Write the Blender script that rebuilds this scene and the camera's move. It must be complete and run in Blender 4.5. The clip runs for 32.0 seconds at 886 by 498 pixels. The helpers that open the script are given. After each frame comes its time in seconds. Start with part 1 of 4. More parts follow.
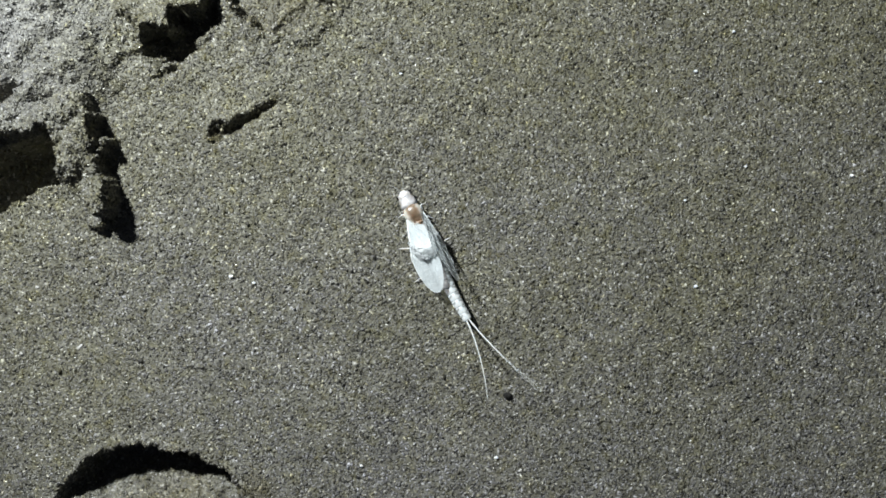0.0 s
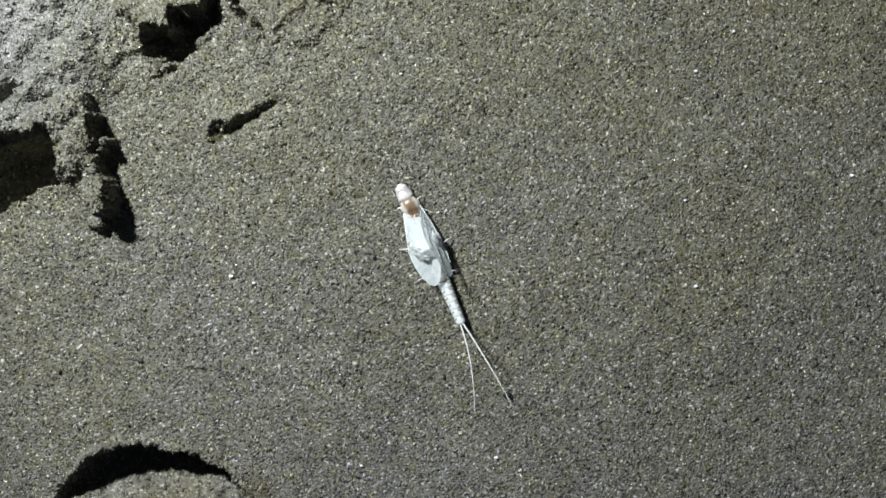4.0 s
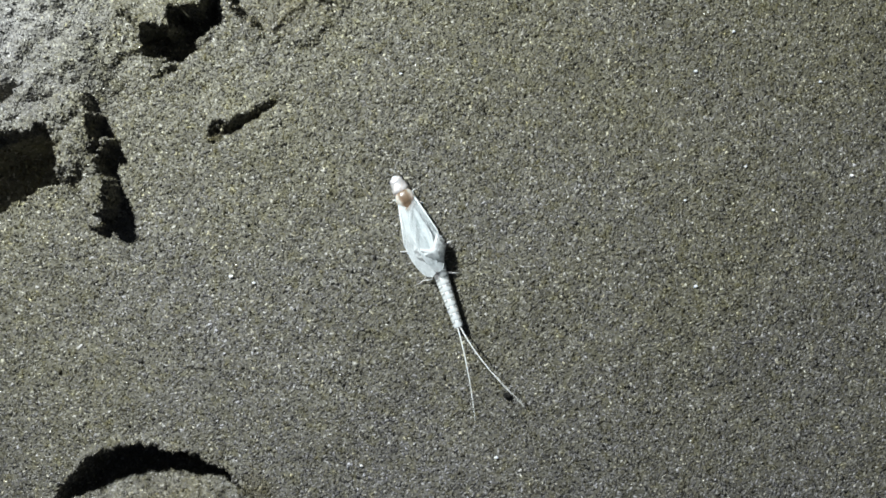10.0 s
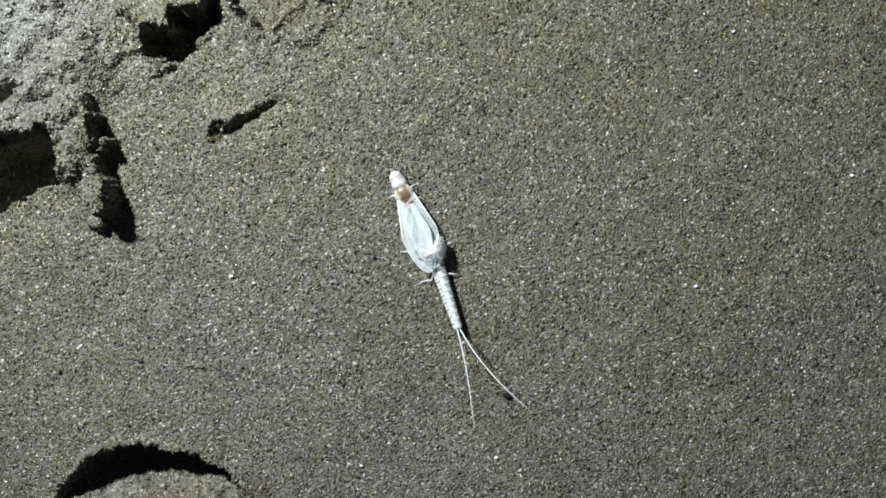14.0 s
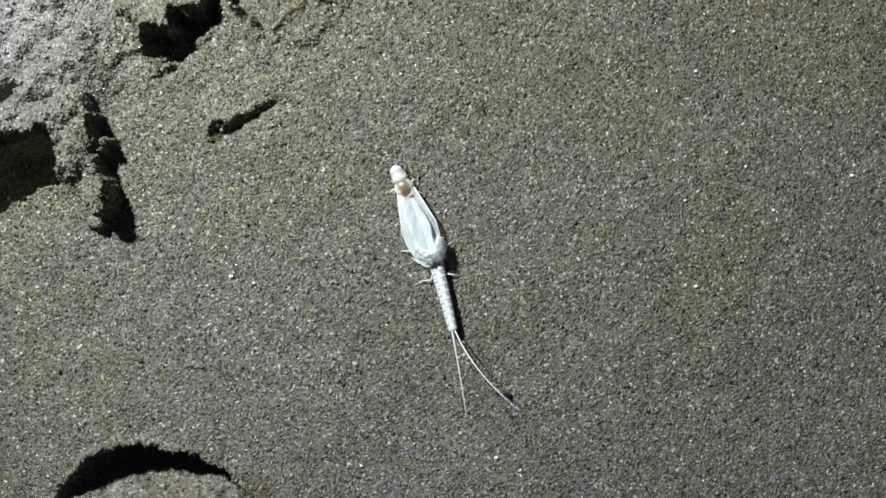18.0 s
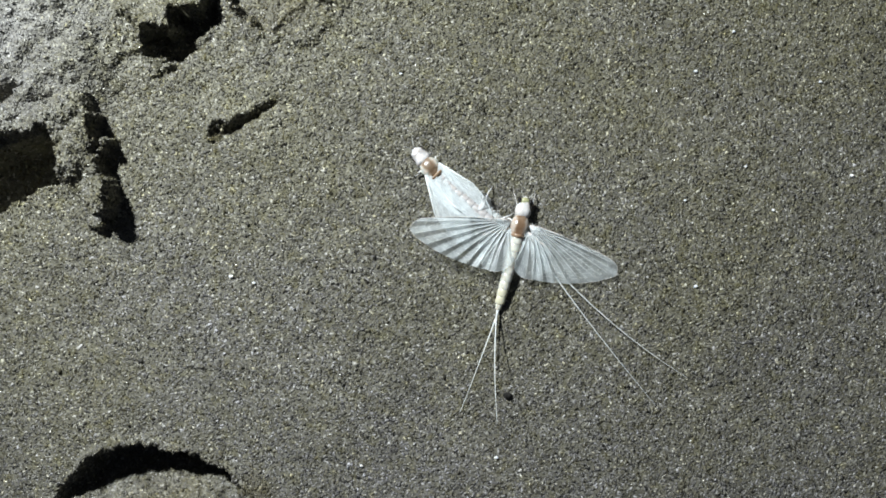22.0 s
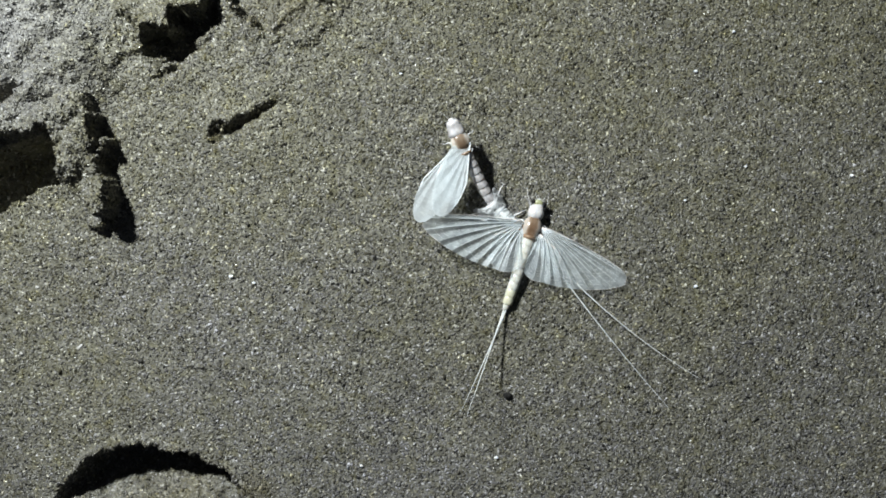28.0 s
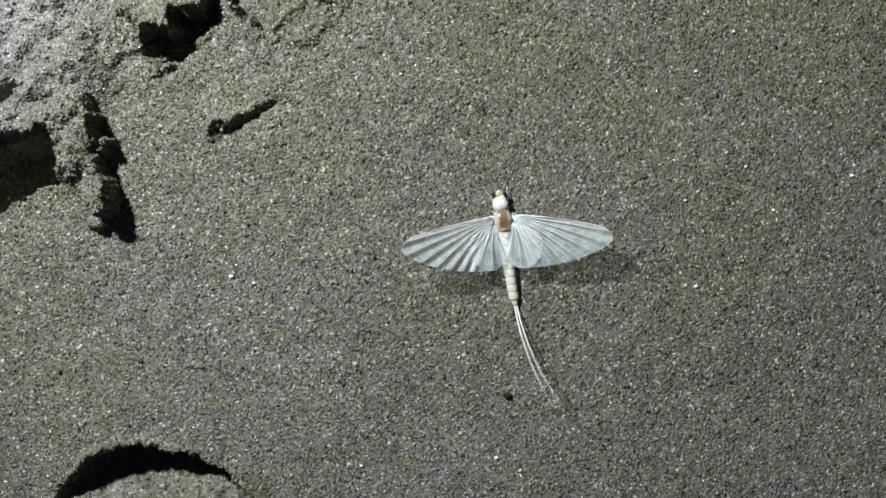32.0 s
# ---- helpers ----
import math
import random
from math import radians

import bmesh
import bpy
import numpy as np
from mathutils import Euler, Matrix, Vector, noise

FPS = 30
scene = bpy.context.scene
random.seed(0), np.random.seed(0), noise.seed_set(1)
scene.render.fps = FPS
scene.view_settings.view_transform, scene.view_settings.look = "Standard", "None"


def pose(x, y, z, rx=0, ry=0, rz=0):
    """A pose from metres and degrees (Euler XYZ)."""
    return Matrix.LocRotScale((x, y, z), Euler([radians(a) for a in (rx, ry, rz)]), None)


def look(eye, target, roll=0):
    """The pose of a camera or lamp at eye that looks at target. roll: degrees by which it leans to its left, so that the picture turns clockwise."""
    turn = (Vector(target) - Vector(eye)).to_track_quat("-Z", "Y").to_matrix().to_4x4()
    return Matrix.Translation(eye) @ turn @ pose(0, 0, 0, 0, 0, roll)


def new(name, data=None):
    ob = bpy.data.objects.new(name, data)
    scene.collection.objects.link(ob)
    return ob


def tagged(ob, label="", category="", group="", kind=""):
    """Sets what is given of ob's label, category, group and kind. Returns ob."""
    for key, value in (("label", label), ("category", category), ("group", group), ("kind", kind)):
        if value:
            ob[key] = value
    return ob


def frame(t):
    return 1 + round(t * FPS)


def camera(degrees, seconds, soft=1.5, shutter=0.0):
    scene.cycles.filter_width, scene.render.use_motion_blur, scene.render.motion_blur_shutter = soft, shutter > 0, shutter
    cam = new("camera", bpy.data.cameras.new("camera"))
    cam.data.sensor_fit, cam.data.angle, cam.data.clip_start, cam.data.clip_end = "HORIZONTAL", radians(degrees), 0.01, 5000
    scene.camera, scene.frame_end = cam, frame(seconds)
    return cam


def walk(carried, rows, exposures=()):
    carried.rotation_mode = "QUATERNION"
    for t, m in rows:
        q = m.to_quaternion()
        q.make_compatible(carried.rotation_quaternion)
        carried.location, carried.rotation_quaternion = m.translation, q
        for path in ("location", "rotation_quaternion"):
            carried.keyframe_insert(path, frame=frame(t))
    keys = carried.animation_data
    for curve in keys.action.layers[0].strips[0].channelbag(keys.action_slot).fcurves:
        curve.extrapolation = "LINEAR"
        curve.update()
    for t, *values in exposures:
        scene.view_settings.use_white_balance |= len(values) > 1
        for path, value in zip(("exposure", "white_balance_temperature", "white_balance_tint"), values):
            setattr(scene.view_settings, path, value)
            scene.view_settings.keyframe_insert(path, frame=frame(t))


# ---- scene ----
# One millimetre; the ground under the lens is the origin, z is up.
MM = 0.001
cam = camera(55, 32.0, soft=1.73, shutter=0.7)
EYE_HEIGHT = 105.4 * MM
walk(cam, [(0.0, look((0, 0, EYE_HEIGHT), (0, 0, 0))), (32.0, look((0, 0, EYE_HEIGHT), (0, 0, 0)))],
     exposures=[(0.0, 0.0, 6500, 10), (20.0, 0.03, 6500, 10), (23.0, 0.0, 6500, 10), (30.0, -0.05, 6500, 10), (32.0, -0.04, 6500, 10)])

# ---- light: a torch held beside the lens, at night ----
world = bpy.data.worlds.new("night")
world.use_nodes = True
scene.world = world
world.node_tree.nodes["Background"].inputs[0].default_value = (0.5, 0.6, 0.8, 1)
world.node_tree.nodes["Background"].inputs[1].default_value = 0.055
TORCH = (-0.118, 0.126, 0.168)
torch_data = bpy.data.lights.new("torch", "SPOT")
torch_data.energy = 4.88
torch_data.color = (0.93, 1.0, 1.03)
torch_data.shadow_soft_size = 0.0075
torch_data.spot_size = radians(75)
torch_data.spot_blend = 0.9
torch = new("torch", torch_data)
torch.matrix_world = look(TORCH, (0.028, -0.003, 0))


# ---- materials ----
def material(name):
    m = bpy.data.materials.new(name)
    m.use_nodes = True
    nt = m.node_tree
    b = nt.nodes["Principled BSDF"]
    return m, nt, b


def node(nt, kind, **inputs):
    n = nt.nodes.new(kind)
    for key, value in inputs.items():
        n.inputs[key.replace("_", " ")].default_value = value
    return n


def ramp(nt, source, stops):
    r = nt.nodes.new("ShaderNodeValToRGB")
    while len(r.color_ramp.elements) < len(stops):
        r.color_ramp.elements.new(0.5)
    for e, (p, c) in zip(r.color_ramp.elements, stops):
        e.position, e.color = p, (*c, 1)
    nt.links.new(source, r.inputs[0])
    return r.outputs[0]


def mix(nt, fac, a, b, mode="MIX"):
    n = nt.nodes.new("ShaderNodeMix")
    n.data_type, n.blend_type = "RGBA", mode
    for socket, value in ((n.inputs[0], fac), (n.inputs[6], a), (n.inputs[7], b)):
        if isinstance(value, (int, float)):
            socket.default_value = value
        elif isinstance(value, tuple):
            socket.default_value = (*value, 1)
        else:
            nt.links.new(value, socket)
    return n.outputs[2]


def algae(nt, colour):
    """An olive film on the sand, thicker towards the upper bank, in soft drifts, with rusty specks; in one corner dry
    pale crust, with glare and haze painted in.
    """
    co = nt.nodes.new("ShaderNodeTexCoord").outputs["Object"]
    drift = node(nt, "ShaderNodeTexNoise", Scale=45.0, Detail=3.0)
    fine = node(nt, "ShaderNodeTexNoise", Scale=620.0, Detail=2.0)
    patch = node(nt, "ShaderNodeTexNoise", Scale=170.0, Detail=3.0)
    edge = node(nt, "ShaderNodeTexNoise", Scale=120.0, Detail=3.0)
    for n in (drift, fine, patch, edge):
        nt.links.new(co, n.inputs["Vector"])
    sep = nt.nodes.new("ShaderNodeSeparateXYZ")
    nt.links.new(co, sep.inputs[0])
    up = nt.nodes.new("ShaderNodeMapRange")
    up.inputs[1].default_value, up.inputs[2].default_value = -0.03, 0.04
    nt.links.new(sep.outputs[1], up.inputs[0])
    m = nt.nodes.new("ShaderNodeMath")
    m.operation = "MULTIPLY_ADD"
    nt.links.new(up.outputs[0], m.inputs[0])
    m.inputs[1].default_value = 0.50
    nt.links.new(drift.outputs[0], m.inputs[2])
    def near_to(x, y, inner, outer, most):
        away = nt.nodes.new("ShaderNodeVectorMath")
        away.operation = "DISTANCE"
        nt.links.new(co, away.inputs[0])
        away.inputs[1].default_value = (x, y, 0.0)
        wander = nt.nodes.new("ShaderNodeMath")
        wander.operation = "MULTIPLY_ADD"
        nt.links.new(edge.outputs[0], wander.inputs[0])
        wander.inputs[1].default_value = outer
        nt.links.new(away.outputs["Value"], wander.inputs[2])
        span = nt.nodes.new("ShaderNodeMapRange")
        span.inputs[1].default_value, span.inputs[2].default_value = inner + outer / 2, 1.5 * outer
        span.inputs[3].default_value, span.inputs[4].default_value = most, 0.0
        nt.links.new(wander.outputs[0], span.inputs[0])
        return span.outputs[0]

    lower = nt.nodes.new("ShaderNodeMath")
    lower.operation = "ADD"
    nt.links.new(m.outputs[0], lower.inputs[0])
    nt.links.new(near_to(-0.045, -0.030, 0.006, 0.030, 0.2), lower.inputs[1])
    m = lower
    # rusty film in the print, the bowl, the scrape's end and the notch; in the bowl it also paints in the floor's shade
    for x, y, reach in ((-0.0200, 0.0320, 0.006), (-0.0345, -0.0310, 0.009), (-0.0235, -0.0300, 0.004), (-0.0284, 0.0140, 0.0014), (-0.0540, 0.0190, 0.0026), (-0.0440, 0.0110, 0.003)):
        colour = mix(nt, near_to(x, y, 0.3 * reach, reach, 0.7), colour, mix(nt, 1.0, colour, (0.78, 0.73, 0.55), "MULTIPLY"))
    amount = ramp(nt, m.outputs[0], [(0.45, (0.1, 0.1, 0.1)), (0.95, (0.9, 0.9, 0.9))])
    c = mix(nt, amount, colour, (0.975, 0.96, 0.735), "MULTIPLY")
    damp = ramp(nt, patch.outputs[0], [(0.35, (0.92, 0.92, 0.915)), (0.62, (1.06, 1.06, 1.06))])
    c = mix(nt, 1.0, c, damp, "MULTIPLY")
    speck = ramp(nt, fine.outputs[0], [(0.50, (0, 0, 0)), (0.72, (0.7, 0.7, 0.7))])
    c = mix(nt, speck, c, (0.90, 0.875, 0.60), "MULTIPLY")
    # pale corner: dry crust, with the torch's glare and haze painted into the colour
    away = nt.nodes.new("ShaderNodeVectorMath")
    away.operation = "DISTANCE"
    nt.links.new(co, away.inputs[0])
    away.inputs[1].default_value = (-0.062, 0.034, 0.0)
    near = nt.nodes.new("ShaderNodeMath")
    near.operation = "MULTIPLY_ADD"
    nt.links.new(edge.outputs[0], near.inputs[0])
    near.inputs[1].default_value = 0.018
    nt.links.new(away.outputs["Value"], near.inputs[2])
    span = nt.nodes.new("ShaderNodeMapRange")
    span.inputs[1].default_value, span.inputs[2].default_value = 0.016, 0.034
    span.inputs[3].default_value, span.inputs[4].default_value = 0.75, 0.0
    nt.links.new(near.outputs[0], span.inputs[0])
    return mix(nt, span.outputs[0], c, mix(nt, 0.6, c, (0.36, 0.355, 0.355)))


SAND = [(0.0, (0.046, 0.044, 0.040)), (0.12, (0.086, 0.082, 0.074)), (0.45, (0.120, 0.115, 0.105)),
        (0.75, (0.150, 0.144, 0.134)), (0.90, (0.225, 0.218, 0.208)), (1.0, (0.46, 0.452, 0.447))]


def sand_material():
    m, nt, b = material("wet_sand")
    co = nt.nodes.new("ShaderNodeTexCoord").outputs["Object"]
    v = node(nt, "ShaderNodeTexVoronoi", Scale=2600.0)
    nt.links.new(co, v.inputs["Vector"])
    sep = nt.nodes.new("ShaderNodeSeparateColor")
    nt.links.new(v.outputs["Color"], sep.inputs[0])
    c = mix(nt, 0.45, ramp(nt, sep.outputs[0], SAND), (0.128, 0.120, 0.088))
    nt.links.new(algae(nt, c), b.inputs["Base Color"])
    b.inputs["Roughness"].default_value = 0.6
    bump = node(nt, "ShaderNodeBump", Strength=0.35, Distance=0.0001)
    bump.invert = True
    nt.links.new(v.outputs["Distance"], bump.inputs["Height"])
    nt.links.new(bump.outputs[0], b.inputs["Normal"])
    return m


def grain_material():
    m, nt, b = material("sand_grain")
    rnd = nt.nodes.new("ShaderNodeNewGeometry").outputs["Random Per Island"]
    c = ramp(nt, rnd, SAND)
    w = nt.nodes.new("ShaderNodeTexWhiteNoise")
    w.noise_dimensions = "1D"
    nt.links.new(rnd, w.inputs["W"])
    tint = ramp(nt, w.outputs["Value"], [(0.0, (1.06, 1.0, 0.80)), (0.45, (1, 1, 1)), (1.0, (0.96, 0.96, 1.12))])
    c = mix(nt, 0.8, c, tint, "MULTIPLY")
    rough = ramp(nt, w.outputs["Value"], [(0.0, (0.07, 0.07, 0.07)), (0.3, (0.24, 0.24, 0.24)), (1.0, (0.5, 0.5, 0.5))])
    nt.links.new(rough, b.inputs["Roughness"])
    b.inputs["Specular IOR Level"].default_value = 0.5
    co = nt.nodes.new("ShaderNodeTexCoord").outputs["Object"]
    n = node(nt, "ShaderNodeTexNoise", Scale=9000.0, Detail=2.0)
    nt.links.new(co, n.inputs["Vector"])
    fleck = ramp(nt, n.outputs[0], [(0.34, (0.62, 0.61, 0.60)), (0.52, (1.0, 1.0, 1.0)), (0.70, (1.75, 1.74, 1.74))])
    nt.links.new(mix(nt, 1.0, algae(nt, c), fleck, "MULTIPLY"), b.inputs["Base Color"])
    bump = node(nt, "ShaderNodeBump", Strength=0.4, Distance=0.00005)
    nt.links.new(n.outputs[0], bump.inputs["Height"])
    nt.links.new(bump.outputs[0], b.inputs["Normal"])
    return m


def flesh(name, a, b_, scale=1500.0, rough=0.35, soft=0.25):
    """Soft, half clear insect skin in two tones."""
    m, nt, b = material(name)
    co = nt.nodes.new("ShaderNodeTexCoord").outputs["Object"]
    n = node(nt, "ShaderNodeTexNoise", Scale=scale, Detail=4.0)
    nt.links.new(co, n.inputs["Vector"])
    nt.links.new(ramp(nt, n.outputs[0], [(0.35, a), (0.65, b_)]), b.inputs["Base Color"])
    b.inputs["Roughness"].default_value = rough
    b.inputs["Subsurface Weight"].default_value = soft
    b.inputs["Subsurface Radius"].default_value = (0.6, 0.5, 0.4)
    b.inputs["Subsurface Scale"].default_value = 0.0006
    bump = node(nt, "ShaderNodeBump", Strength=0.35, Distance=0.00008)
    nt.links.new(n.outputs[0], bump.inputs["Height"])
    nt.links.new(bump.outputs[0], b.inputs["Normal"])
    return m


def marked(name, dark, mid, pale, rough, inner=0.0003, outer=0.0010):
    """A glossy brown back patch that pales towards the flanks."""
    m, nt, b = material(name)
    co = nt.nodes.new("ShaderNodeTexCoord").outputs["Object"]
    n = node(nt, "ShaderNodeTexNoise", Scale=1300.0, Detail=4.0)
    nt.links.new(co, n.inputs["Vector"])
    sep = nt.nodes.new("ShaderNodeSeparateXYZ")
    nt.links.new(co, sep.inputs[0])
    off = nt.nodes.new("ShaderNodeMath")
    off.operation = "ABSOLUTE"
    nt.links.new(sep.outputs[1], off.inputs[0])
    reach = nt.nodes.new("ShaderNodeMapRange")
    reach.inputs[1].default_value, reach.inputs[2].default_value = inner, outer
    nt.links.new(off.outputs[0], reach.inputs[0])
    sway = nt.nodes.new("ShaderNodeMath")
    sway.operation = "MULTIPLY_ADD"
    nt.links.new(n.outputs[0], sway.inputs[0])
    sway.inputs[1].default_value = 0.7
    nt.links.new(reach.outputs[0], sway.inputs[2])
    nt.links.new(ramp(nt, sway.outputs[0], [(0.30, dark), (0.62, mid), (1.15 / 1.3, pale)]), b.inputs["Base Color"])
    b.inputs["Roughness"].default_value = rough
    b.inputs["Subsurface Weight"].default_value = 0.3
    b.inputs["Subsurface Radius"].default_value = (0.6, 0.4, 0.3)
    b.inputs["Subsurface Scale"].default_value = 0.0005
    bump = node(nt, "ShaderNodeBump", Strength=0.4, Distance=0.0001)
    nt.links.new(n.outputs[0], bump.inputs["Height"])
    nt.links.new(bump.outputs[0], b.inputs["Normal"])
    return m


def film(name, colour, clear, through_light=0.45, vary=0.25):
    """A thin milky skin: part of the light passes, part is scattered on either side."""
    m, nt, b = material(name)
    co = nt.nodes.new("ShaderNodeTexCoord").outputs["Object"]
    n = node(nt, "ShaderNodeTexNoise", Scale=700.0, Detail=3.0)
    nt.links.new(co, n.inputs["Vector"])
    d = nt.nodes.new("ShaderNodeBsdfTranslucent")
    d.inputs[0].default_value = (*colour, 1)
    b.inputs["Base Color"].default_value = (*colour, 1)
    b.inputs["Roughness"].default_value = 0.3
    skin = nt.nodes.new("ShaderNodeMixShader")
    skin.inputs[0].default_value = through_light
    nt.links.new(b.outputs[0], skin.inputs[1])
    nt.links.new(d.outputs[0], skin.inputs[2])
    t = nt.nodes.new("ShaderNodeBsdfTransparent")
    t.inputs[0].default_value = (0.97, 0.98, 0.98, 1)
    amount = nt.nodes.new("ShaderNodeMapRange")
    amount.inputs[1].default_value, amount.inputs[2].default_value = 0.3, 0.7
    amount.inputs[3].default_value, amount.inputs[4].default_value = clear - vary / 2, clear + vary / 2
    rings = node(nt, "ShaderNodeTexWave", Scale=620.0, Distortion=3.0, Detail=1.0)
    rings.wave_type, rings.rings_direction = "RINGS", "SPHERICAL"
    nt.links.new(co, rings.inputs["Vector"])
    cross = nt.nodes.new("ShaderNodeMath")
    cross.operation = "MULTIPLY_ADD"
    nt.links.new(rings.outputs["Fac"], cross.inputs[0])
    cross.inputs[1].default_value = 0.06
    nt.links.new(n.outputs[0], cross.inputs[2])
    nt.links.new(cross.outputs[0], amount.inputs[0])
    out = nt.nodes.new("ShaderNodeMixShader")
    nt.links.new(amount.outputs[0], out.inputs[0])
    nt.links.new(skin.outputs[0], out.inputs[1])
    nt.links.new(t.outputs[0], out.inputs[2])
    nt.links.new(out.outputs[0], nt.nodes["Material Output"].inputs[0])
    return m


def ringed(name, pale, dark):
    """A clear shed skin with a pale middle line and slanting dark dashes behind each joint."""
    m = flesh(name, dark, pale, 1900.0, 0.28, 0.15)
    nt = m.node_tree
    b = nt.nodes["Principled BSDF"]
    co = nt.nodes.new("ShaderNodeTexCoord").outputs["Object"]
    n = node(nt, "ShaderNodeTexNoise", Scale=1500.0, Detail=3.0)
    nt.links.new(co, n.inputs["Vector"])
    sep = nt.nodes.new("ShaderNodeSeparateXYZ")
    nt.links.new(co, sep.inputs[0])

    def sums(op, p, q, r=None):
        k = nt.nodes.new("ShaderNodeMath")
        k.operation = op
        for i, v in enumerate((p, q, r)):
            if isinstance(v, (int, float)):
                k.inputs[i].default_value = v
            elif v is not None:
                nt.links.new(v, k.inputs[i])
        return k.outputs[0]

    side = sums("ABSOLUTE", sep.outputs[1], 0.0)
    along = sums("MULTIPLY_ADD", side, 0.40, sep.outputs[0])
    along = sums("MULTIPLY_ADD", n.outputs[0], 0.00035, along)
    off = sums("ABSOLUTE", sums("ADD", along, -0.00010), 0.0)
    dash = sums("SUBTRACT", 1.0, sums("MINIMUM", sums("DIVIDE", off, 0.00021), 1.0))
    flank = sums("MINIMUM", sums("DIVIDE", sums("MAXIMUM", sums("SUBTRACT", side, 0.00018), 0.0), 0.00012), 1.0)
    tone = ramp(nt, n.outputs[0], [(0.30, tuple(0.72 * c for c in pale)), (0.62, pale)])
    amount = sums("MULTIPLY", sums("POWER", dash, 0.6), flank)
    nt.links.new(mix(nt, amount, tone, dark), b.inputs["Base Color"])
    return m


M_SAND = sand_material()
M_GRAIN = grain_material()
M_WHITE = flesh("white_skin", (0.54, 0.52, 0.50), (0.80, 0.78, 0.755), 1000.0)
M_PALE = flesh("pale_skin", (0.38, 0.36, 0.35), (0.72, 0.685, 0.665), 1300.0, 0.25, 0.35)
M_HEAD = flesh("yellowish_head", (0.26, 0.27, 0.13), (0.42, 0.42, 0.25), 1000.0)
M_CREAM = flesh("cream_abdomen", (0.52, 0.51, 0.44), (0.74, 0.73, 0.66), 1700.0, 0.3, 0.6)
M_YELLOW = flesh("yellow_abdomen", (0.52, 0.50, 0.36), (0.66, 0.64, 0.50))
M_TAN = marked("tan_thorax", (0.17, 0.115, 0.072), (0.30, 0.23, 0.165), (0.60, 0.55, 0.48), 0.3, 0.00035, 0.0012)
M_BROWN = marked("brown_thorax", (0.165, 0.102, 0.060), (0.28, 0.200, 0.138), (0.46, 0.40, 0.34), 0.22)
M_BAND = flesh("brown_band", (0.25, 0.16, 0.095), (0.38, 0.27, 0.18), 900.0, 0.25)
M_EYE = flesh("black_eye", (0.010, 0.009, 0.009), (0.02, 0.018, 0.018), 3000.0, 0.15, 0.0)
M_SKIN = ringed("grey_shed_skin", (0.74, 0.765, 0.75), (0.22, 0.23, 0.22))
M_CRUMPLE = film("crumpled_white_skin", (0.95, 0.96, 0.955), 0.22, 0.5, 0.14)
M_WING = film("wing_membrane", (0.82, 0.88, 0.89), 0.58, 0.36)
M_SHEATH = film("sheath_membrane", (0.88, 0.935, 0.94), 0.38, 0.25, 0.2)
M_INNER = film("inner_wing_membrane", (0.93, 0.96, 0.96), 0.16, 0.3, 0.14)
M_VEIN = flesh("wing_vein", (0.66, 0.69, 0.68), (0.82, 0.85, 0.84))
M_EDGE = flesh("wing_edge", (0.62, 0.55, 0.50), (0.78, 0.72, 0.68))
M_TAIL = flesh("tail_filament", (0.55, 0.56, 0.54), (0.72, 0.73, 0.70))
M_QUARTZ = flesh("quartz", (0.75, 0.75, 0.73), (0.92, 0.92, 0.90), 2500.0, 0.12)
M_DARK = flesh("dark_pebble", (0.010, 0.010, 0.010), (0.03, 0.028, 0.025), 2500.0, 0.35, 0.0)


# ---- shared builders ----
def finish(name, bm, mat, smooth=True):
    me = bpy.data.meshes.new(name)
    bmesh.ops.recalc_face_normals(bm, faces=bm.faces)
    bm.to_mesh(me)
    bm.free()
    me.materials.append(mat)
    if smooth:
        me.polygons.foreach_set("use_smooth", [True] * len(me.polygons))
    return me


def part(name, bm, mat, parent, label="", m=None, smooth=True):
    """One mesh under a thing or under a part. bm: a bmesh, or a mesh to share."""
    me = bm if isinstance(bm, bpy.types.Mesh) else finish(name, bm, mat, smooth)
    ob = new(name, me)
    ob.parent = parent
    if m is not None:
        ob.matrix_basis = m
    return tagged(ob, label)


def loft(rings, sides=14, close=True, bm=None):
    """A body along x: rings of (x, y, z, half width, half height), in millimetres."""
    bm = bm or bmesh.new()
    loops = []
    for x, y, z, w, h in rings:
        loops.append([bm.verts.new((x * MM, (y + w * math.cos(a)) * MM, (z + h * math.sin(a)) * MM))
                      for a in (2 * math.pi * i / sides for i in range(sides))])
    for p, q in zip(loops, loops[1:]):
        for i in range(sides):
            bm.faces.new((p[i], p[(i + 1) % sides], q[(i + 1) % sides], q[i]))
    if close:
        bm.faces.new(loops[0][::-1])
        bm.faces.new(loops[-1])
    return bm


def egg(cx, cz, length, w, h, power=0.5, n=9, cy=0.0):
    """Rings of a rounded lump along x."""
    rows = []
    for i in range(n):
        u = -1 + 2 * i / (n - 1)
        u = math.sin(u * math.pi / 2) * 0.995
        k = max(0.03, (1 - u * u)) ** power
        rows.append((cx + u * length / 2, cy, cz, w / 2 * k, h / 2 * k))
    return rows


